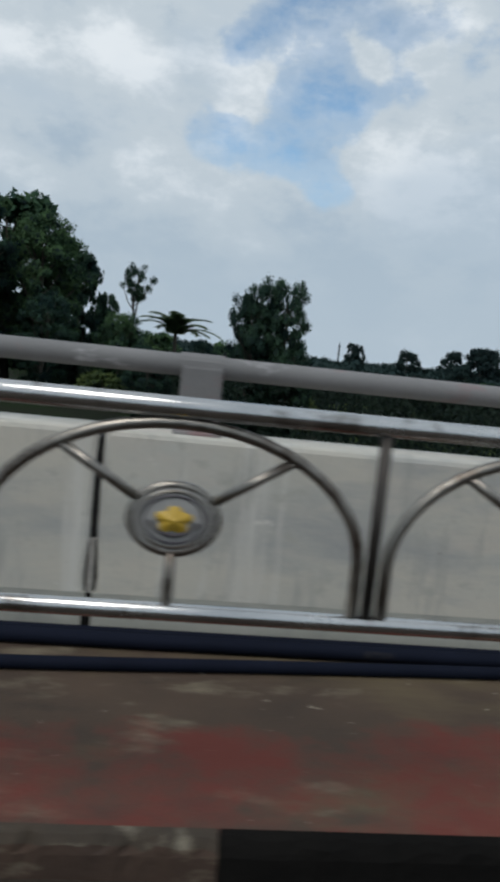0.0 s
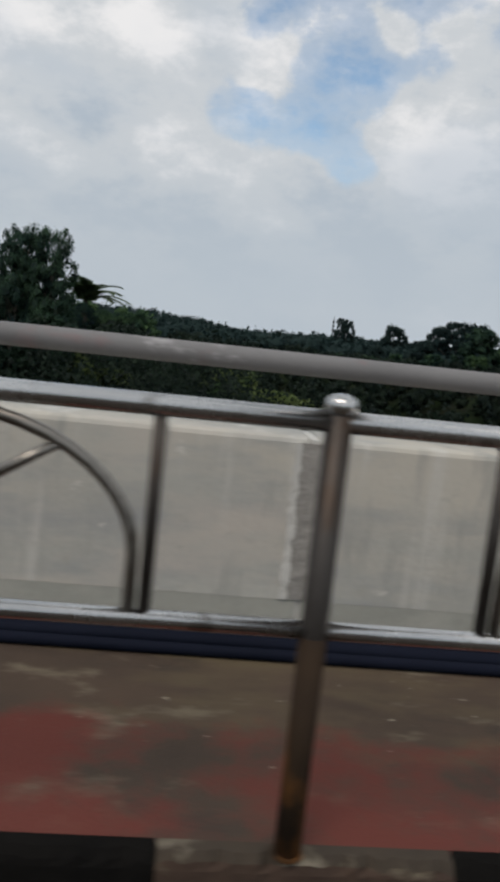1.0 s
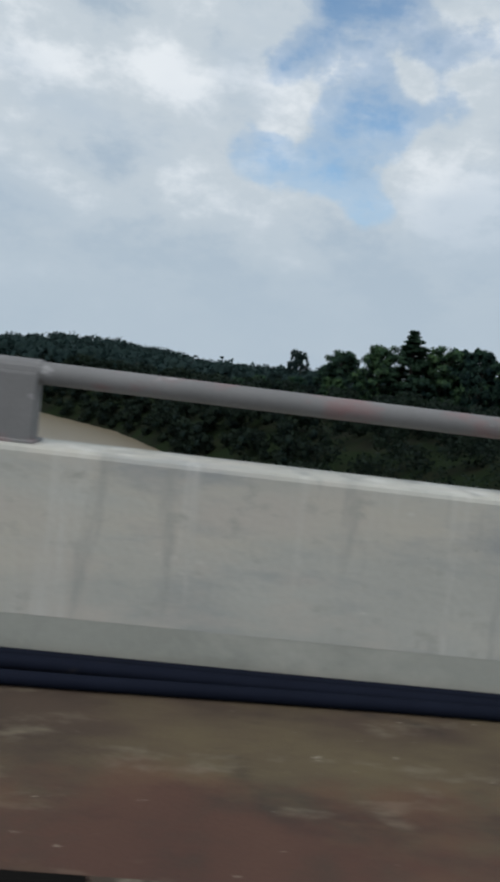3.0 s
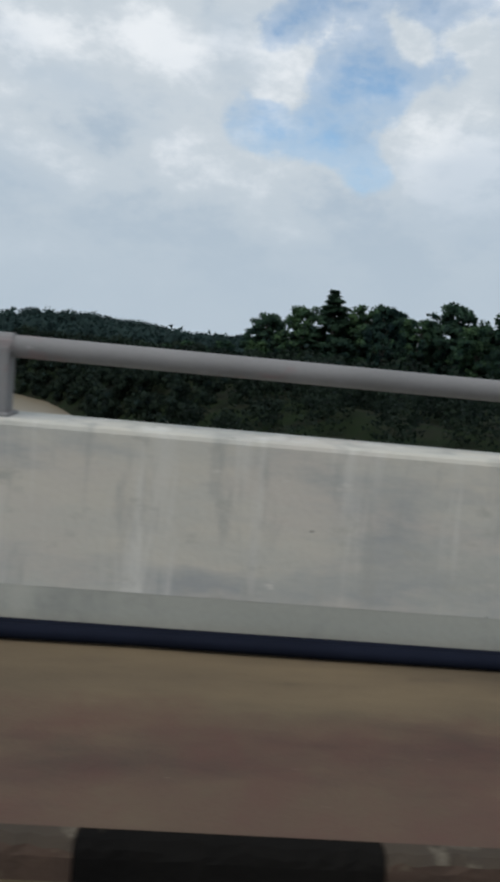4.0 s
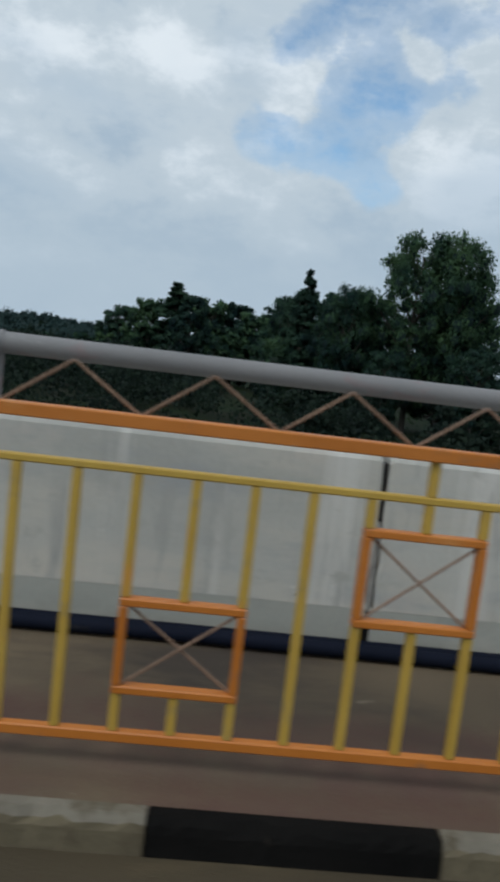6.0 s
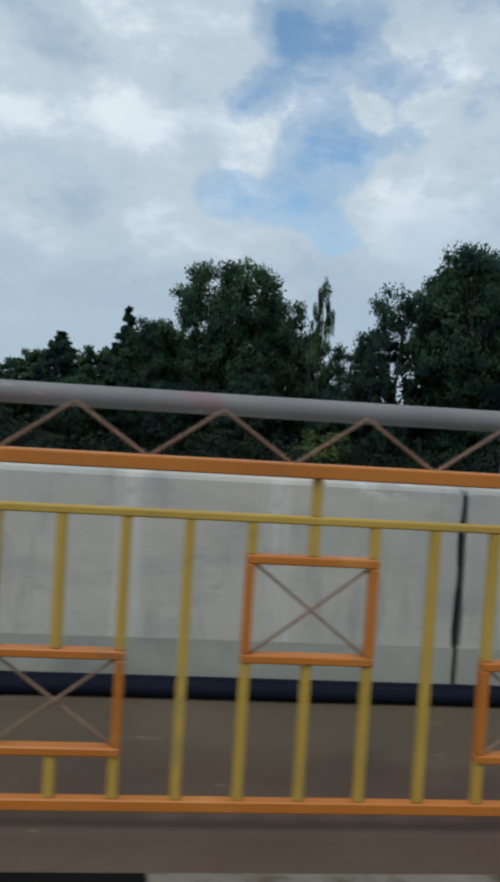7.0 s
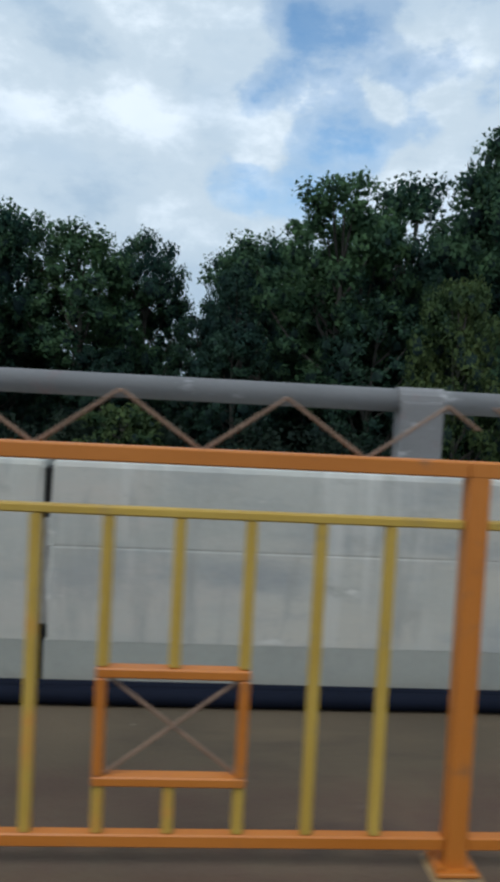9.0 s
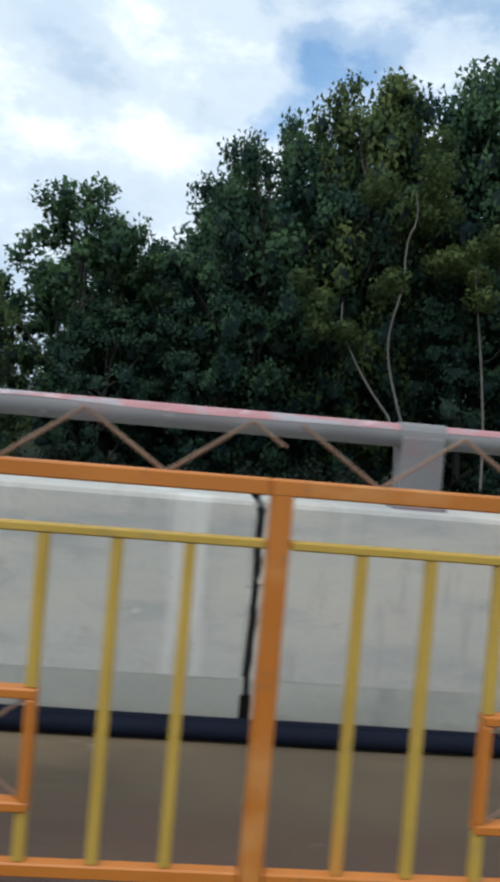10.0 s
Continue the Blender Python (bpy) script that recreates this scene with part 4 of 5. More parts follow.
ids = np.arange(mx.size).reshape(mx.shape)
quads = np.stack([ids[:-1, :-1], ids[1:, :-1], ids[1:, 1:], ids[:-1, 1:]], -1).reshape(-1, 4)
me = bpy.data.meshes.new("ground")
me.from_pydata(np.stack([mx, my, mz], -1).reshape(-1, 3).tolist(), [], quads.tolist())
me.polygons.foreach_set("use_smooth", [True] * len(me.polygons))
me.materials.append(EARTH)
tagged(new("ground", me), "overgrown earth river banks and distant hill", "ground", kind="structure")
bm = fresh()
bmesh.ops.create_grid(bm, x_segments=8, y_segments=8, size=2400)
bmesh.ops.translate(bm, vec=(0, 0, WATER_Z), verts=bm.verts)
tagged(done("water", bm, WATER), "muddy olive-brown river under the bridge", "river", kind="structure")

# sand bank at the far bend
bm = fresh()
bmesh.ops.create_circle(bm, cap_ends=True, segments=40, radius=1)
for v in bm.verts:
    a = math.atan2(v.co.y, v.co.x)
    k = 1 + 0.18 * math.sin(3 * a + 1) + 0.1 * math.sin(7 * a)
    v.co.x *= 20 * k
    v.co.y *= 3 * k
r = bmesh.ops.extrude_face_region(bm, geom=bm.faces[:])
bmesh.ops.translate(bm, vec=(0, 0, 0.5), verts=[g for g in r["geom"] if isinstance(g, bmesh.types.BMVert)])
bmesh.ops.rotate(bm, cent=(0, 0, 0), matrix=Matrix.Rotation(radians(-57), 3, "Z"), verts=bm.verts)
bmesh.ops.translate(bm, vec=(14, 126, WATER_Z - 0.2), verts=bm.verts)
tagged(done("sand_bank", bm, SAND), "pale sandy river bank at the bend", "sand bank", kind="structure")

# ---- trees ----


def leaf_cloud(rnd, centres, radii, count, size, flat=0.5, droop=0.0):
    """Many small folded leaves round the given centres; arrays of vertices and faces."""
    n = count * len(centres)
    c = np.repeat(np.array(centres), count, axis=0)
    r = np.repeat(np.array(radii), count)[:, None]
    d = rnd.normal(size=(n, 3))
    d /= np.linalg.norm(d, axis=1)[:, None] + 1e-9
    p = c + d * r * (0.45 + 0.7 * rnd.random((n, 1)) ** 1.2) * np.array([1, 1, 0.82])
    ax = rnd.normal(size=(n, 3))
    ax[:, 2] = ax[:, 2] * flat - droop
    ax /= np.linalg.norm(ax, axis=1)[:, None] + 1e-9
    side = np.cross(ax, rnd.normal(size=(n, 3)))
    side /= np.linalg.norm(side, axis=1)[:, None] + 1e-9
    s = (np.repeat(size, count)[:, None] if np.ndim(size) else size) * (0.6 + 0.8 * rnd.random((n, 1)))
    nor = np.cross(ax, side)
    a = p - ax * s
    b = p + side * s * 0.6 + ax * s * 0.4
    e = p - side * s * 0.6 + ax * s * 0.4 + nor * s * 0.25
    verts = np.stack([a, b, e], 1).reshape(-1, 3)
    k = np.arange(n) * 3
    own = np.cross(b - a, e - a)
    own /= np.linalg.norm(own, axis=1)[:, None] + 1e-9
    back = (own * d).sum(1) < 0
    faces = np.where(back[:, None], np.stack([k, k + 2, k + 1], 1), np.stack([k, k + 1, k + 2], 1))
    own[back] *= -1
    return verts, faces, np.repeat(d + 0.06 * own, 3, axis=0)


BALL = fresh()
bmesh.ops.create_icosphere(BALL, subdivisions=1, radius=1.0)
BALL.verts.index_update()
BALL_V = np.array([v.co[:] for v in BALL.verts])
BALL_F = np.array([[v.index for v in f.verts] for f in BALL.faces])
BALL.free()


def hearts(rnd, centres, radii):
    """Uneven filler lumps inside the clusters of leaves."""
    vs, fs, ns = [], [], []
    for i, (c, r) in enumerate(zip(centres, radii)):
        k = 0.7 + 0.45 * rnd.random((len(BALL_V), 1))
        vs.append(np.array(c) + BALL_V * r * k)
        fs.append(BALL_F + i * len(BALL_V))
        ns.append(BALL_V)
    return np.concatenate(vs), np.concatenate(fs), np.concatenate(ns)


def leaf_mesh(name, verts, faces, material, normals):
    """Leaves shaded as the clump that they make up."""
    me = bpy.data.meshes.new(name)
    me.from_pydata(verts.tolist(), [], faces.tolist(), shade_flat=False)
    unit = normals / (np.linalg.norm(normals, axis=1)[:, None] + 1e-9)
    me.normals_split_custom_set_from_vertices(unit.tolist())
    me.materials.append(material)
    return me


def tree_kit(seed, tall, wide, clusters, per, size, material, shape="round", bare=0.3, heart=0.7):
    """Trunk and crown meshes of a tree that is tall metres high, its foot at the origin."""
    rnd = np.random.default_rng(seed)
    pr = random.Random(seed)
    bm = fresh()
    lean = (pr.uniform(-0.06, 0.06) * tall, pr.uniform(-0.06, 0.06) * tall)
    r0 = 0.018 * tall + 0.06
    spine = [(lean[0] * t * t + 0.15 * math.sin(5 * t + seed), lean[1] * t * t, tall * 0.92 * t) for t in [i / 7 for i in range(8)]]
    tube(bm, spine, [r0 * (1 - 0.85 * i / 7) for i in range(8)], 7)
    centres, radii = [], []
    for i in range(clusters):
        h = bare + (1 - bare) * (i + pr.random()) / clusters
        u = (h - bare) / (1 - bare)
        if shape == "round":
            reach = math.sin(math.pi * min(0.08 + 0.84 * u, 1)) ** 0.6
        elif shape == "cone":
            reach = 1.02 - 0.98 * u
        else:
            reach = 0.45 + 0.75 * u if u < 0.75 else 1.0 - 1.5 * (u - 0.75)
        a = pr.uniform(0, math.tau) + i * 2.4
        out = wide / 2 * reach * pr.uniform(0.35, 1.0)
        c = (lean[0] * h * h + out * math.cos(a), lean[1] * h * h + out * math.sin(a), tall * h + pr.uniform(-0.3, 0.3))
        centres.append(c)
        radii.append(wide * pr.uniform(0.06, 0.115) * (1.1 - 0.6 * u if shape == "cone" else 1.0))
        if i % 6 == 0:
            hb = max(h - 0.2, 0.15)
            s = Vector((lean[0] * hb * hb, lean[1] * hb * hb, tall * hb))
            m = s.lerp(Vector(c), 0.5) + Vector((0, 0, -0.03 * tall))
            tube(bm, [s, m, c], [r0 * 0.4 * (1 - 0.5 * h), r0 * 0.25, r0 * 0.08], 5)
    trunk = bpy.data.meshes.new("trunk")
    bm.to_mesh(trunk)
    bm.free()
    trunk.materials.append(BARK)
    v, f, n = leaf_cloud(rnd, centres, radii, per, size)
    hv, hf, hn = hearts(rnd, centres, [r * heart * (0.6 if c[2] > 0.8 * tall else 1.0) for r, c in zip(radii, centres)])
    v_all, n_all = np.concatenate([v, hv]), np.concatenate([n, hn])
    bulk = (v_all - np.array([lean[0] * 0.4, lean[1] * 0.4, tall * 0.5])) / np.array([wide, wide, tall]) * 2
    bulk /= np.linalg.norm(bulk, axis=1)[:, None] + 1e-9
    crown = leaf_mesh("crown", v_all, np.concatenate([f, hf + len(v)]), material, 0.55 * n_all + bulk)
    # second slot paints the crown's inner shade on the lumps
    crown.materials.append(LEAF_INNER_SHADE)
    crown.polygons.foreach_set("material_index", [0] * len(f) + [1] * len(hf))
    return trunk, crown


KITS = {
    "broad": [tree_kit(s, 10, 7.0, 190, 145, 0.105, LEAF, "round", 0.14, 0.5) for s in (11, 12, 13)],
    "dark": [tree_kit(s, 10, 6.6, 170, 125, 0.11, LEAF_DARK, "round", 0.06, 0.52) for s in (21, 22, 23)],
    "light": [tree_kit(s, 10, 7.0, 190, 145, 0.105, LEAF_LIGHT, "round", 0.14, 0.5) for s in (14,)],
    "spread": [tree_kit(s, 10, 8.0, 200, 120, 0.12, LEAF_DARK, "vase", 0.2, 0.5) for s in (31, 32)],
    "airy": [tree_kit(s, 10, 5.4, 95, 120, 0.115, LEAF, "round", 0.3, 0.4) for s in (41, 42)],
    "tuft": [tree_kit(s, 10, 4.2, 40, 130, 0.085, LEAF_DARK, "vase", 0.77, 0.4) for s in (47,)],
    "cone": [tree_kit(s, 10, 4.6, 130, 100, 0.15, LEAF_DARK, "cone", 0.06, 0.6) for s in (51, 52)],
    "fresh": [tree_kit(s, 10, 10.0, 110, 90, 0.26, LEAF_LIGHT, "round", 0.05, 0.5) for s in (45, 46)],
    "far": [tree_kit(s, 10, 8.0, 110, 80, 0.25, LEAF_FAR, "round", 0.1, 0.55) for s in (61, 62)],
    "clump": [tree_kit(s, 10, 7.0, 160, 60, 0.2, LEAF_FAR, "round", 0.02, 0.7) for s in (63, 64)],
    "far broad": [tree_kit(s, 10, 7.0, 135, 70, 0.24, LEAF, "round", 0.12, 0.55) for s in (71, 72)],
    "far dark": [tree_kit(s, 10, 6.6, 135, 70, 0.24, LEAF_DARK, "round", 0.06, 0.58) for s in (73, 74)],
}
LABELS = {"broad": "broad-leaved tree with a dense green crown on the river bank", "dark": "dark green dense bank-side tree", "light": "tall tree with a lighter green crown",
          "spread": "tall spreading tree with an uneven dark crown", "airy": "slender tree with an open airy crown",
          "tuft": "slender bare-stemmed tree with a small tufted crown", "cone": "pointed dark green tree", "fresh": "low leafy light green bush on the river bank",
          "far": "distant tree beyond the river with haze-tinted blue-green leaves", "clump": "dense block-shaped tree standing above the distant woods"}
planted = [0]


def plant(kind, x, y, top, wide=1.0, foot=None):
    """A tree whose top stands so high over the footway; wide stretches its crown sideways."""
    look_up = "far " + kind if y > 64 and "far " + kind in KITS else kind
    kit = KITS[look_up][planted[0] % len(KITS[look_up])]
    z = float(land(x, y)) - 0.15 if foot is None else foot
    k = (top - z) / 10.5
    base = tagged(empty("tree", x, y, z), LABELS[kind], "tree", "trees on the banks")
    if y > 64:
        wide *= 1.25
    base.scale = (k * wide, k * wide, k)
    base.rotation_euler = (0, 0, planted[0] * 2.39996)
    planted[0] += 1
    for name, me in zip(("trunk", "crown"), kit):
        o = new(name, me)
        o.parent = base
    return base


# left bank
for row in (("broad", -10.2, 60, 11.0, 0.85), ("dark", -15.6, 55.2, 12.9, 0.9), ("dark", -7.8, 66, 9.6, 0.42), ("broad", -13.7, 66, 13.2, 1.0), ("tuft", -3.2, 63.9, 8.5, 0.75),
            ("dark", 3.6, 34, 5.0, 0.6), ("dark", 5.2, 34, 5.1, 0.6), ("broad", -3.2, 50.1, 3.6, 0.9), ("dark", -7.7, 48.1, 4.3, 1.0), ("dark", -13.7, 46.2, 5.8, 1.0),
            ("broad", -19.6, 60.2, 11.8, 1.0), ("broad", 1.8, 58.1, 1.2, 1.0), ("dark", 5.3, 66, 2.3, 1.0), ("broad", -5.1, 72.1, 3.9, 1.0), ("dark", -0.8, 40.1, 1.6, 1.1),
            ("broad", 6, 72, 3, 0.9), ("broad", 3.4, 80.1, 0.5, 1.1), ("dark", -2.5, 84.1, 1.6, 1.1), ("broad", -7.5, 92.1, 2.7, 1.0), ("dark", 9.1, 52.1, -0.4, 1.1), ("broad", 6.7, 42.1, -0.1, 1.1), ("broad", -1, 90, 3.8, 1.0), ("broad", 10.6, 62.1, 0, 1.0), ("broad", 5.9, 63, 2.4, 0.9), ("dark", 2.9, 62.1, 2.8, 0.8), ("dark", 4.4, 34.6, 4.2, 0.8), ("dark", 5.3, 33.1, 2.1, 0.9), ("broad", 13.4, 39.1, -1.2, 1.2), ("dark", 10, 40.1, -1, 1.2)):
    plant(*row)
# right bank, from the far bend towards the bridge
for row in (("clump", 63.2, 255, 12.6, 0.5), ("clump", 65.2, 255, 12.3, 0.5), ("far", 73.7, 227, 10.6, 0.8), ("far", 72, 167, 10.6, 0.8), ("far", 98, 222, 13.5, 0.8), ("far", 84, 215, 11.5, 0.7), ("far", 108, 214, 13, 0.8), ("far", 58.7, 245, 5.6, 0.7), ("far", 77.9, 219.8, 5.6, 0.7),
            ("far", 30.1, 152, 1.9, 0.9), ("far", 34.8, 140.1, 1.6, 0.9), ("far", 39.7, 130.1, 1.5, 0.9), ("far", 25.8, 168.1, 1.9, 0.9), ("far", 45.7, 135.1, 2.8, 0.9), ("far", 56.4, 140, 5, 0.9), ("far", 20.7, 186, 1.8, 0.9),
            ("dark", 34.8, 115.1, 0.8, 1.0), ("dark", 37.7, 108.1, 1, 1.0), ("broad", 40.7, 104.1, 1.6, 0.9), ("broad", 45.7, 103.1, 2.1, 0.9), ("dark", 51, 100, 6.2, 0.9),
            ("cone", 59, 93, 9.6, 1.7), ("broad", 55, 95, 7.2, 0.8), ("dark", 66, 94, 8.0, 0.9), ("broad", 62.6, 93, 7.8, 0.8), ("broad", 68.5, 89.9, 6.8, 0.9), ("dark", 71.6, 86.1, 8.6, 0.9),
            ("dark", 58.8, 90, 3.7, 1.0), ("broad", 49.6, 97.1, 2.4, 1.0), ("dark", 42.8, 98.1, 1.1, 1.0), ("dark", 37.7, 101.1, 0.7, 1.0), ("broad", 63.7, 84, 3.5, 1.0),
            ("cone", 69.1, 51, 7.7, 1.15), ("dark", 60.9, 75, 7.0, 0.55), ("airy", 80, 37, 7.8, 0.25), ("broad", 76.4, 77, 9.2, 0.8), ("dark", 81.9, 56.9, 7.4, 0.8), ("broad", 69.9, 72.9, 5.5, 0.8), ("dark", 71, 66.1, 7.8, 0.7), ("dark", 69.3, 62, 7.0, 0.7),
            ("dark", 75, 58, 7.1, 0.9), ("broad", 71.4, 45.1, 6.2, 0.8), ("broad", 67.2, 45.9, 2.6, 0.9), ("broad", 74.8, 43.5, 9.5, 0.72), ("broad", 76.7, 43, 9.6, 0.7), ("dark", 71.8, 48, 5.8, 0.9), ("broad", 79.1, 47.5, 8.3, 0.8),
            ("dark", 81.4, 37.9, 4.7, 0.9), ("broad", 85.2, 31, 8.6, 0.7), ("airy", 86.4, 33, 8.8, 0.9), ("dark", 82.6, 32.5, 6.9, 0.7), ("airy", 89.1, 31.4, 8.2, 1.0), ("broad", 91.5, 33.6, 8.2, 0.66), ("airy", 90.1, 34, 7.6, 1.0),
            ("dark", 93.9, 33, 4.8, 0.8), ("dark", 95.7, 31.6, 6.8, 0.6), ("spread", 100.8, 74, 16.6, 0.7), ("broad", 97.6, 45, 11.2, 0.95), ("dark", 101.5, 50, 11.6, 0.9), ("broad", 103.9, 50, 12, 0.9), ("airy", 99.3, 30.5, 10.4, 0.85), ("airy", 100.6, 31.5, 9.9, 0.7), ("dark", 103.2, 34.1, 9.2, 0.8),
            ("airy", 105.1, 41, 14.2, 0.9), ("broad", 106.4, 29, 12.3, 0.72), ("light", 110.6, 29.6, 15.7, 0.6), ("broad", 113.2, 31, 15.8, 0.7), ("broad", 116.2, 30, 16.7, 0.7), ("dark", 122, 29.9, 16.9, 0.8),
            # trees at 110 and 105.1: dark leaves paint the shade under the canopy
            ("dark", 110, 29, 10.6, 0.75), ("dark", 105.1, 29.1, 7.6, 0.9), ("dark", 100.6, 29, 5.6, 0.9), ("dark", 95.5, 30, 4, 1.0), ("dark", 90.4, 30, 3, 1.0),
            ("dark", 85.5, 31, 3.1, 1.0), ("dark", 80.7, 32.9, 3.1, 1.0), ("dark", 114.4, 28, 8, 0.9), ("dark", 119.4, 27, 9.4, 0.9), ("spread", 126.5, 27.9, 16.9, 0.8),
            ("broad", 131.5, 29.9, 16.8, 0.8), ("dark", 124.4, 24.9, 8.9, 0.9), ("dark", 76.7, 37, 3.1, 1.0), ("dark", 72.6, 40, 2.4, 1.0), ("broad", 118.5, 38, 16.9, 0.8), ("broad", 111.5, 40, 15, 0.8)):
    plant(*row)
# low bushes of a lighter green, and trees that close the gaps
for row in (("fresh", 6.1, 34, -0.2, 1.3), ("fresh", 7.5, 40, -1.1, 1.5), ("fresh", -3.7, 45, -0.3, 1.6), ("fresh", 15.0, 58, -1.3, 1.4), ("fresh", 18.2, 45, -1.9, 1.2), ("fresh", 79.3, 30, 0.3, 1.0), ("fresh", 91.8, 24, 0.7, 1.0), ("light", 99.7, 16.2, 4.0, 0.56), ("dark", -5.6, 67, 6.2, 0.35),
            ("broad", 4.3, 62.7, 2.4, 0.7), ("dark", 112.6, 45, 14.5, 1.0), ("dark", 108, 43, 11.5, 1.0), ("broad", 109, 32.5, 15.0, 0.6)):
    plant(*row)


def crooked_tree(x, y, points, crown, seed):
    """A thin pale trunk bent by the given offsets, with a loose crown on its end."""
    z = float(land(x, y)) - 0.1
    base = tagged(empty("slender_tree", x, y, z), "slender crooked tree with a pale bare trunk before darker trees", "tree", "slender trees")
    pts = [(0, 0, 0)] + [(dx, 0, top - z) for dx, top in points]
    for turn in range(2):      # rounded bends
        pts = [pts[0]] + [tuple(0.75 * u + 0.25 * w if side == 0 else 0.25 * u + 0.75 * w for u, w in zip(p, q)) for p, q in zip(pts, pts[1:]) for side in (0, 1)] + [pts[-1]]
    n = len(pts)
    part("trunk", tube(fresh(), pts, [0.06 - 0.04 * i / (n - 1) for i in range(n)], 7), PALE_BARK, base, smooth=True)
    rnd = np.random.default_rng(seed)
    end = np.array(pts[-1])
    cs = [end + rnd.normal(size=3) * np.array([0.9, 0.7, 0.7]) * crown for k in range(9)]
    v, f, n = leaf_cloud(rnd, cs, [0.55 * crown] * 9, 300, 0.1)
    me = leaf_mesh("crown", v, f, LEAF_LIGHT, n)
    new("crown", me).parent = base


crooked_tree(111.5, 25, ((-0.12, 1.35), (-0.45, 2.28), (-0.86, 3.57), (-0.95, 4.69), (-0.55, 6.25), (-0.6, 7.76), (-0.24, 8.55), (-0.4, 9.4)), 1.15, 81)
crooked_tree(111.3, 24.9, ((-0.18, 1.43), (-1.15, 2.58), (-1.81, 3.56), (-2.38, 4.73), (-2.4, 5.5)), 0.9, 82)
crooked_tree(114.2, 25, ((-0.04, 1.2), (-0.39, 4.05), (-0.63, 5.55), (-0.86, 7.06)), 1.0, 83)


def palm(x, y, top):
    z = float(land(x, y)) - 0.1
    base = tagged(empty("palm_tree", x, y, z), "palm tree with drooping feathered fronds on the river bank", "palm tree")
    h = top - z
    part("trunk", tube(fresh(), [(0, 0, 0), (0.1, 0, h * 0.5), (0, 0, h)], [0.28, 0.22, 0.18], 8), BARK, base)
    pr = random.Random(5)
    for k in range(20):
        a = k * 2.4
        up = pr.uniform(0.6, 1.45)
        ln = pr.uniform(4.0, 5.4)
        bm = fresh()
        spine = []
        for i in range(9):
            t = i / 8
            rr = ln * t * math.cos(up * (1 - 0.3 * t))
            zz = h - 0.05 + ln * (math.sin(up) * t * 0.95 - 0.52 * t * t)
            spine.append(Vector((rr * math.cos(a), rr * math.sin(a), zz)))
        tube(bm, spine, [0.035 * (1 - 0.85 * i / 8) for i in range(9)], 4)
        for i in range(1, 9):
            d = (spine[i] - spine[i - 1]).normalized()
            s = d.cross(Vector((0, 0, 1))).normalized()
            for sub in (0.0, 0.2, 0.4, 0.6, 0.8):
                p = spine[i - 1].lerp(spine[i], sub)
                for side in (-1, 1):
                    tip = p + s * side * 1.2 * (1 - 0.6 * i / 9) + d * 0.4 + Vector((0, 0, -0.18))
                    v = [bm.verts.new(p - d * 0.09), bm.verts.new(p + d * 0.12), bm.verts.new(tip)]
                    bm.faces.new(v)
        part("frond", bm, LEAF_PALM, base)


palm(0.6, 79, 3.5)



def fern_shrub(x, y, top, seed):
    """Leafy stems with feathered leaves that reach over the parapet from the bank below."""
    z = float(land(x, y))
    base = tagged(empty("shrub", x, y, z), "fresh green shrub with feathered leaves behind the parapet", "shrub", "shrubs behind the parapet")
    pr = random.Random(seed)
    h = top - z
    bm = fresh()
    leaves = fresh()
    for k in range(5):
        a = pr.uniform(0, math.tau)
        tip = Vector((0.17 * math.cos(a), 0.16 * math.sin(a), h * pr.uniform(0.95, 0.99)))
        mid = Vector((tip.x * 0.5, tip.y * 0.5, h * 0.5))
        tube(bm, [(0, 0, 0), mid, tip], [0.03, 0.02, 0.006], 6)
        for j in range(24):
            s = mid.lerp(tip, 0.5 + 0.5 * j / 23)
            b = pr.uniform(0, math.tau)
            d = Vector((math.cos(b), math.sin(b) * 0.8, pr.uniform(0.1, 2.0))).normalized()
            ln = pr.uniform(0.16, 0.3)
            for i in range(8):
                p = s + d * ln * (i + 1) / 8 + Vector((0, 0, -0.12 * ((i + 1) / 8) ** 2))
                sd = d.cross(Vector((0, 0, 1))).normalized()
                for side in (-1, 1):
                    q = p + sd * side * 0.07 * (1 - 0.07 * i) + d * 0.03
                    m = p.lerp(q, 0.5)
                    w = d * 0.023
                    leaves.faces.new([leaves.verts.new(c) for c in (p, m + w, q, m - w)])
    part("stems", bm, BARK, base)
    part("leaves", leaves, LEAF_BRIGHT, base)


for k, (x, top) in enumerate(((87.6, 0.82), (87.98, 0.84), (88.2, 0.87), (88.4, 0.9), (88.6, 0.88), (88.86, 0.86), (89.02, 0.83), (89.2, 0.9), (89.4, 0.86), (89.6, 0.87),
                              (90.4, 1.1), (90.46, 0.93), (90.9, 0.81))):
    fern_shrub(x, WALL + 0.75 + 0.12 * (k % 3), top, 70 + k)

mast = tagged(empty("radio_mast", 68.7, 299.9, float(land(68.7, 299.9))), "thin distant radio mast above the wooded hill", "mast")
part("mast_pole", tube(fresh(), [(0, 0, 0), (0, 0, 14.5 - mast.location.z)], [0.5, 0.12], 6), GALV, mast)
for k in range(3):
    part("antenna", block(fresh(), -0.5, 0.5, -0.1, 0.1, 8.9 + k * 1.6 - mast.location.z, 9.8 + k * 1.6 - mast.location.z, 0.03), GALV, mast)

# undergrowth along the banks, and the far wooded hill
rnd = np.random.default_rng(7)
cs, rs = [], []
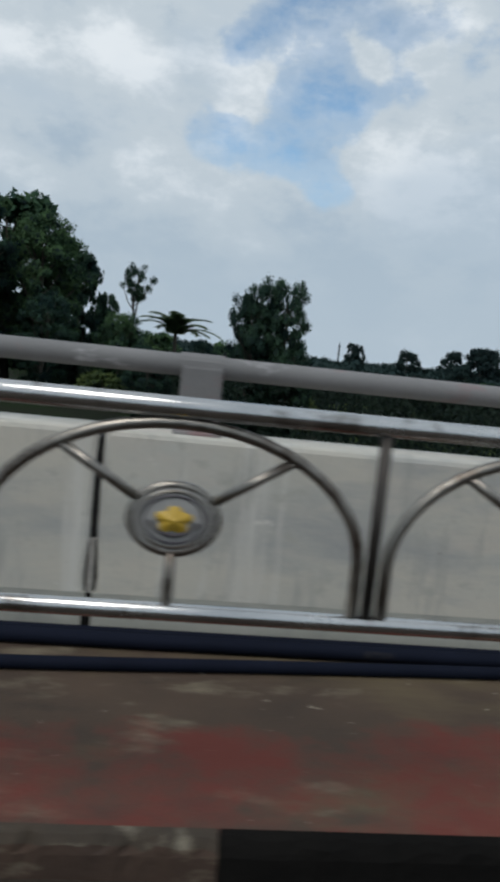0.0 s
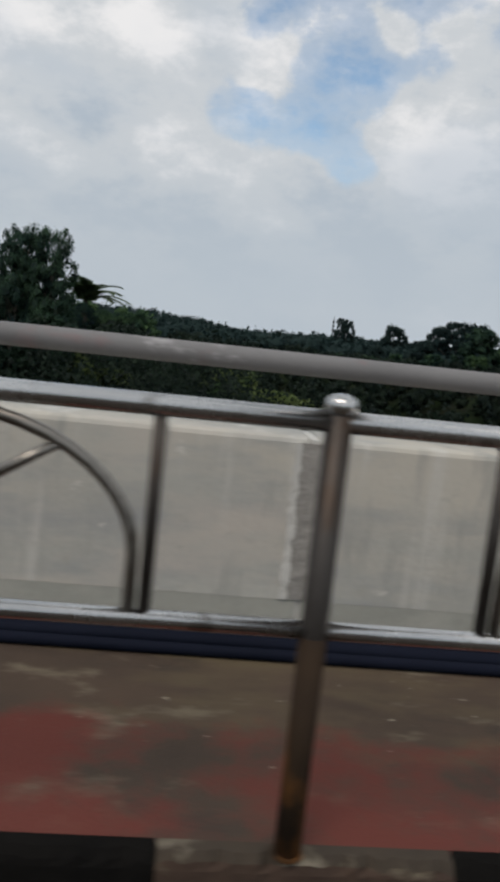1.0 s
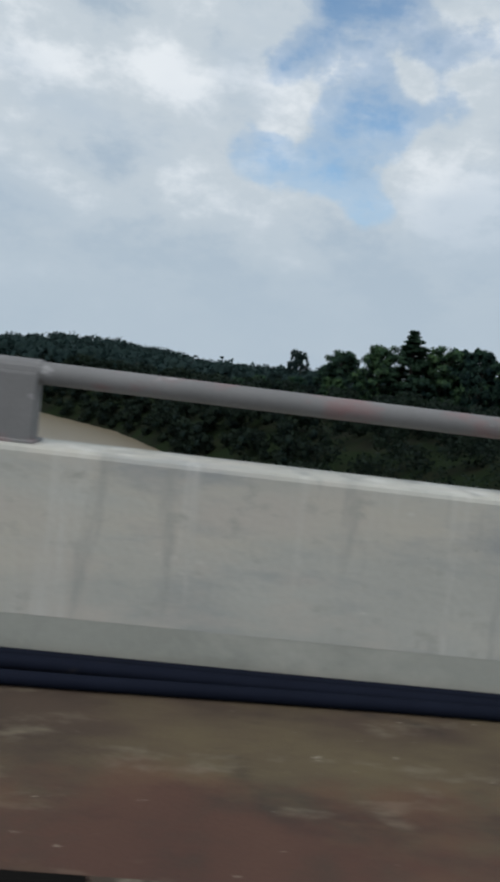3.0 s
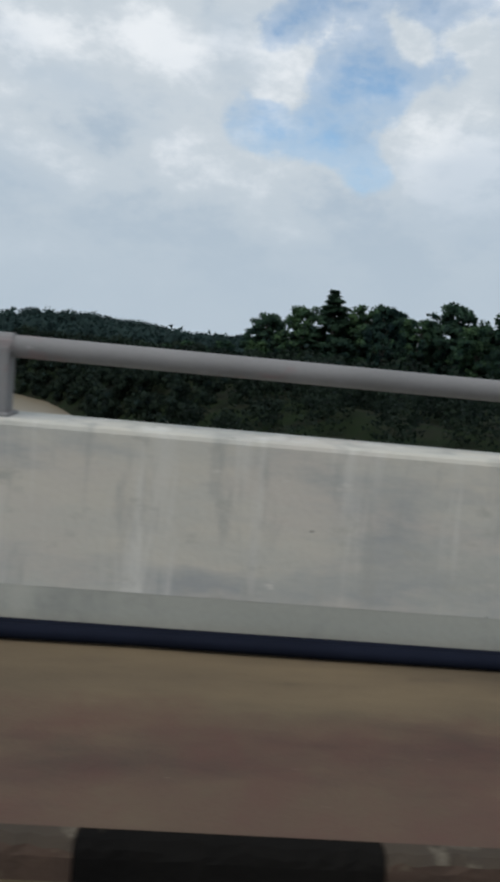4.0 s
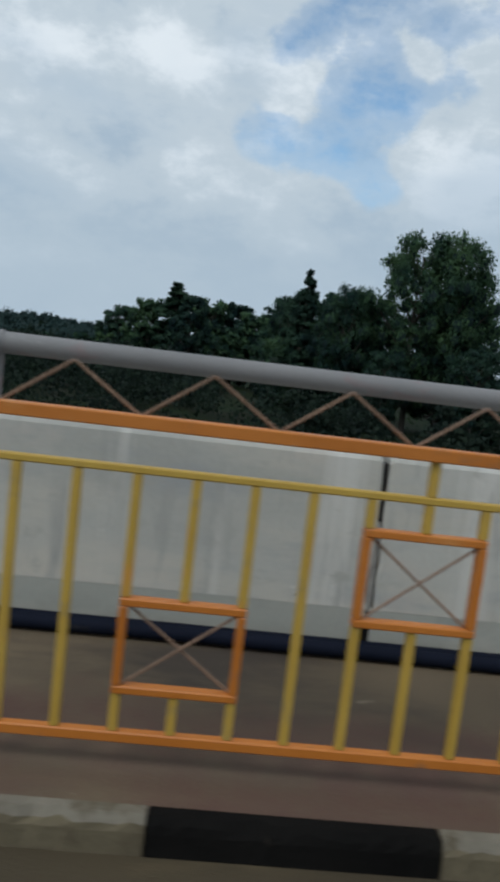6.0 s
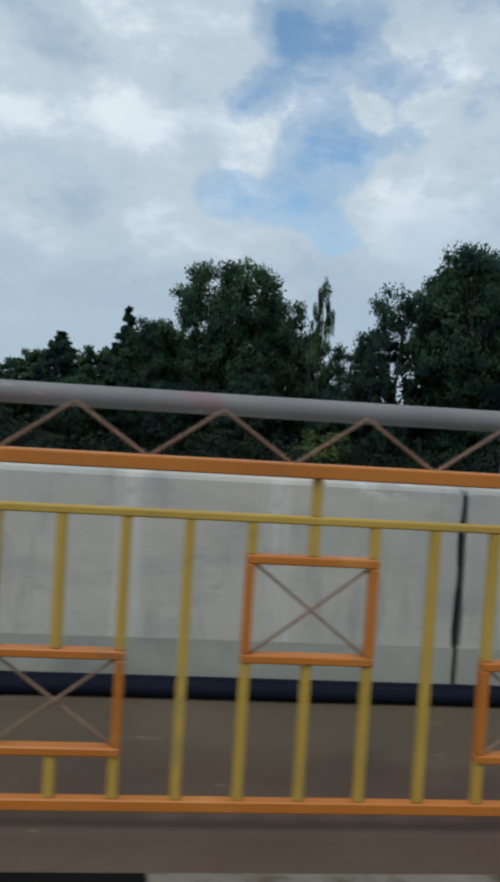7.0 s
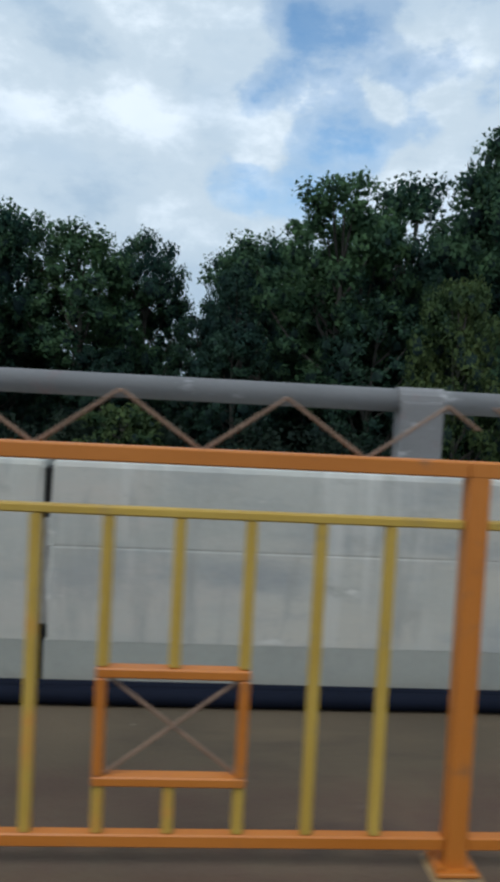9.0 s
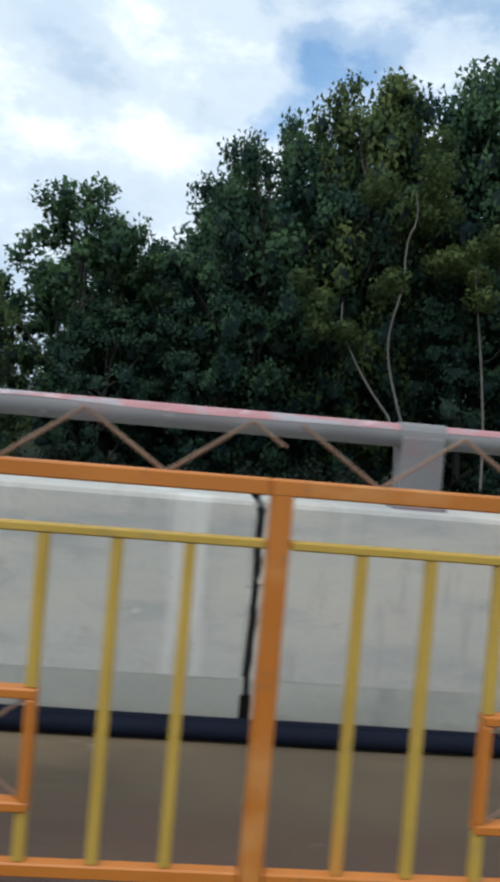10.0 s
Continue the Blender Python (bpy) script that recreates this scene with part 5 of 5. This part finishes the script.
while len(cs) < 2300:
    x, y = rnd.uniform(-45, 150), rnd.uniform(16, 150)
    d = float(from_course(x, y)) - HALF
    if 0.5 < d < 22:
        cs.append((x, y, float(land(x, y)) + rnd.uniform(0.2, 2.9)))
        rs.append(rnd.uniform(0.6, 1.2))
v, f, n = leaf_cloud(rnd, cs, rs, 85, np.clip([c[1] * 0.004 for c in cs], 0.09, 0.3))
near, near_r = [], []
for k in range(1250):
    x, y = rnd.uniform(66, 135), rnd.uniform(9.0, 30)
    near.append((x, y, float(land(x, y)) + rnd.uniform(0.0, 2.2)))
    near_r.append(rnd.uniform(0.35, 0.7))
v2, f2, n2 = leaf_cloud(rnd, near, near_r, 110, np.clip([c[1] * 0.005 for c in near], 0.045, 0.13))
v, f, n = np.concatenate([v, v2]), np.concatenate([f, f2 + len(v)]), np.concatenate([n, n2])
cs, rs = cs + near, rs + near_r
inner = [(c, r * 0.45) for c, r in zip(cs, rs) if c[1] > 60]
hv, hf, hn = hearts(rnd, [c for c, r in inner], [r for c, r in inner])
# leaves and inner lumps both have the trees' shade in their colour
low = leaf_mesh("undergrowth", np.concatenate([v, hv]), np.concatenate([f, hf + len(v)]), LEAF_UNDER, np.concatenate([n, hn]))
low.materials.append(LEAF_INNER_SHADE)
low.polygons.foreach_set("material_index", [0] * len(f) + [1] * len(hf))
tagged(new("undergrowth", low), "dense undergrowth along the river banks, its green darkened for tree shade", "undergrowth", kind="stuff")

cs, rs = [], []
while len(cs) < 4200:
    x, y = rnd.uniform(-150, 190), rnd.uniform(140, 400)
    d = float(from_course(x, y)) - HALF
    if d < 3 or abs(x - 25) > y * 0.42 + 25:
        continue
    cs.append((x, y, float(land(x, y)) + rnd.uniform(0.2, 4.7)))
    rs.append(rnd.uniform(1.6, 3.0))
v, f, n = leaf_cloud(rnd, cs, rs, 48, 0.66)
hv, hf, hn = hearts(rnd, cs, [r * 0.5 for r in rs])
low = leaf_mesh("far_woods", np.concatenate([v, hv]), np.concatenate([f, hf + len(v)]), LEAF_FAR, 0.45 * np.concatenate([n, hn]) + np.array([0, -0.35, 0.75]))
tagged(new("far_woods", low), "woods on the distant hill, haze painted into their blue-green leaves", "woods", kind="stuff")

# ---- kerb lengths, last ----
worn = [kerb_mesh("kerb_length", KERB_WORN, 1.0, s, KERB_CHIPPED) for s in (7, 8, 9)]
whites = [kerb_mesh("kerb_length", KERB_WHITE, 1.0, s, KERB_CREAM) for s in (1, 2, 3)]
blacks = [kerb_mesh("kerb_length", KERB_BLACK, 1.0, s) for s in (4, 5, 6)]
k = 0
for a, b in zip(KERB_MARKS, KERB_MARKS[1:]):
    n = round((b - a) / 1.345)
    for i in range(n):
        x, period = a + (b - a) * i / n, (b - a) / n
        dark = period * (0.54 if x < 30 else 0.47)
        shared("kerb_length", blacks[k % 3], kerb, x).scale.x = dark
        shared("kerb_length", (worn if x < 46 else whites)[(k * 2 + 1) % 3], kerb, x + dark).scale.x = period - dark
        k += 1
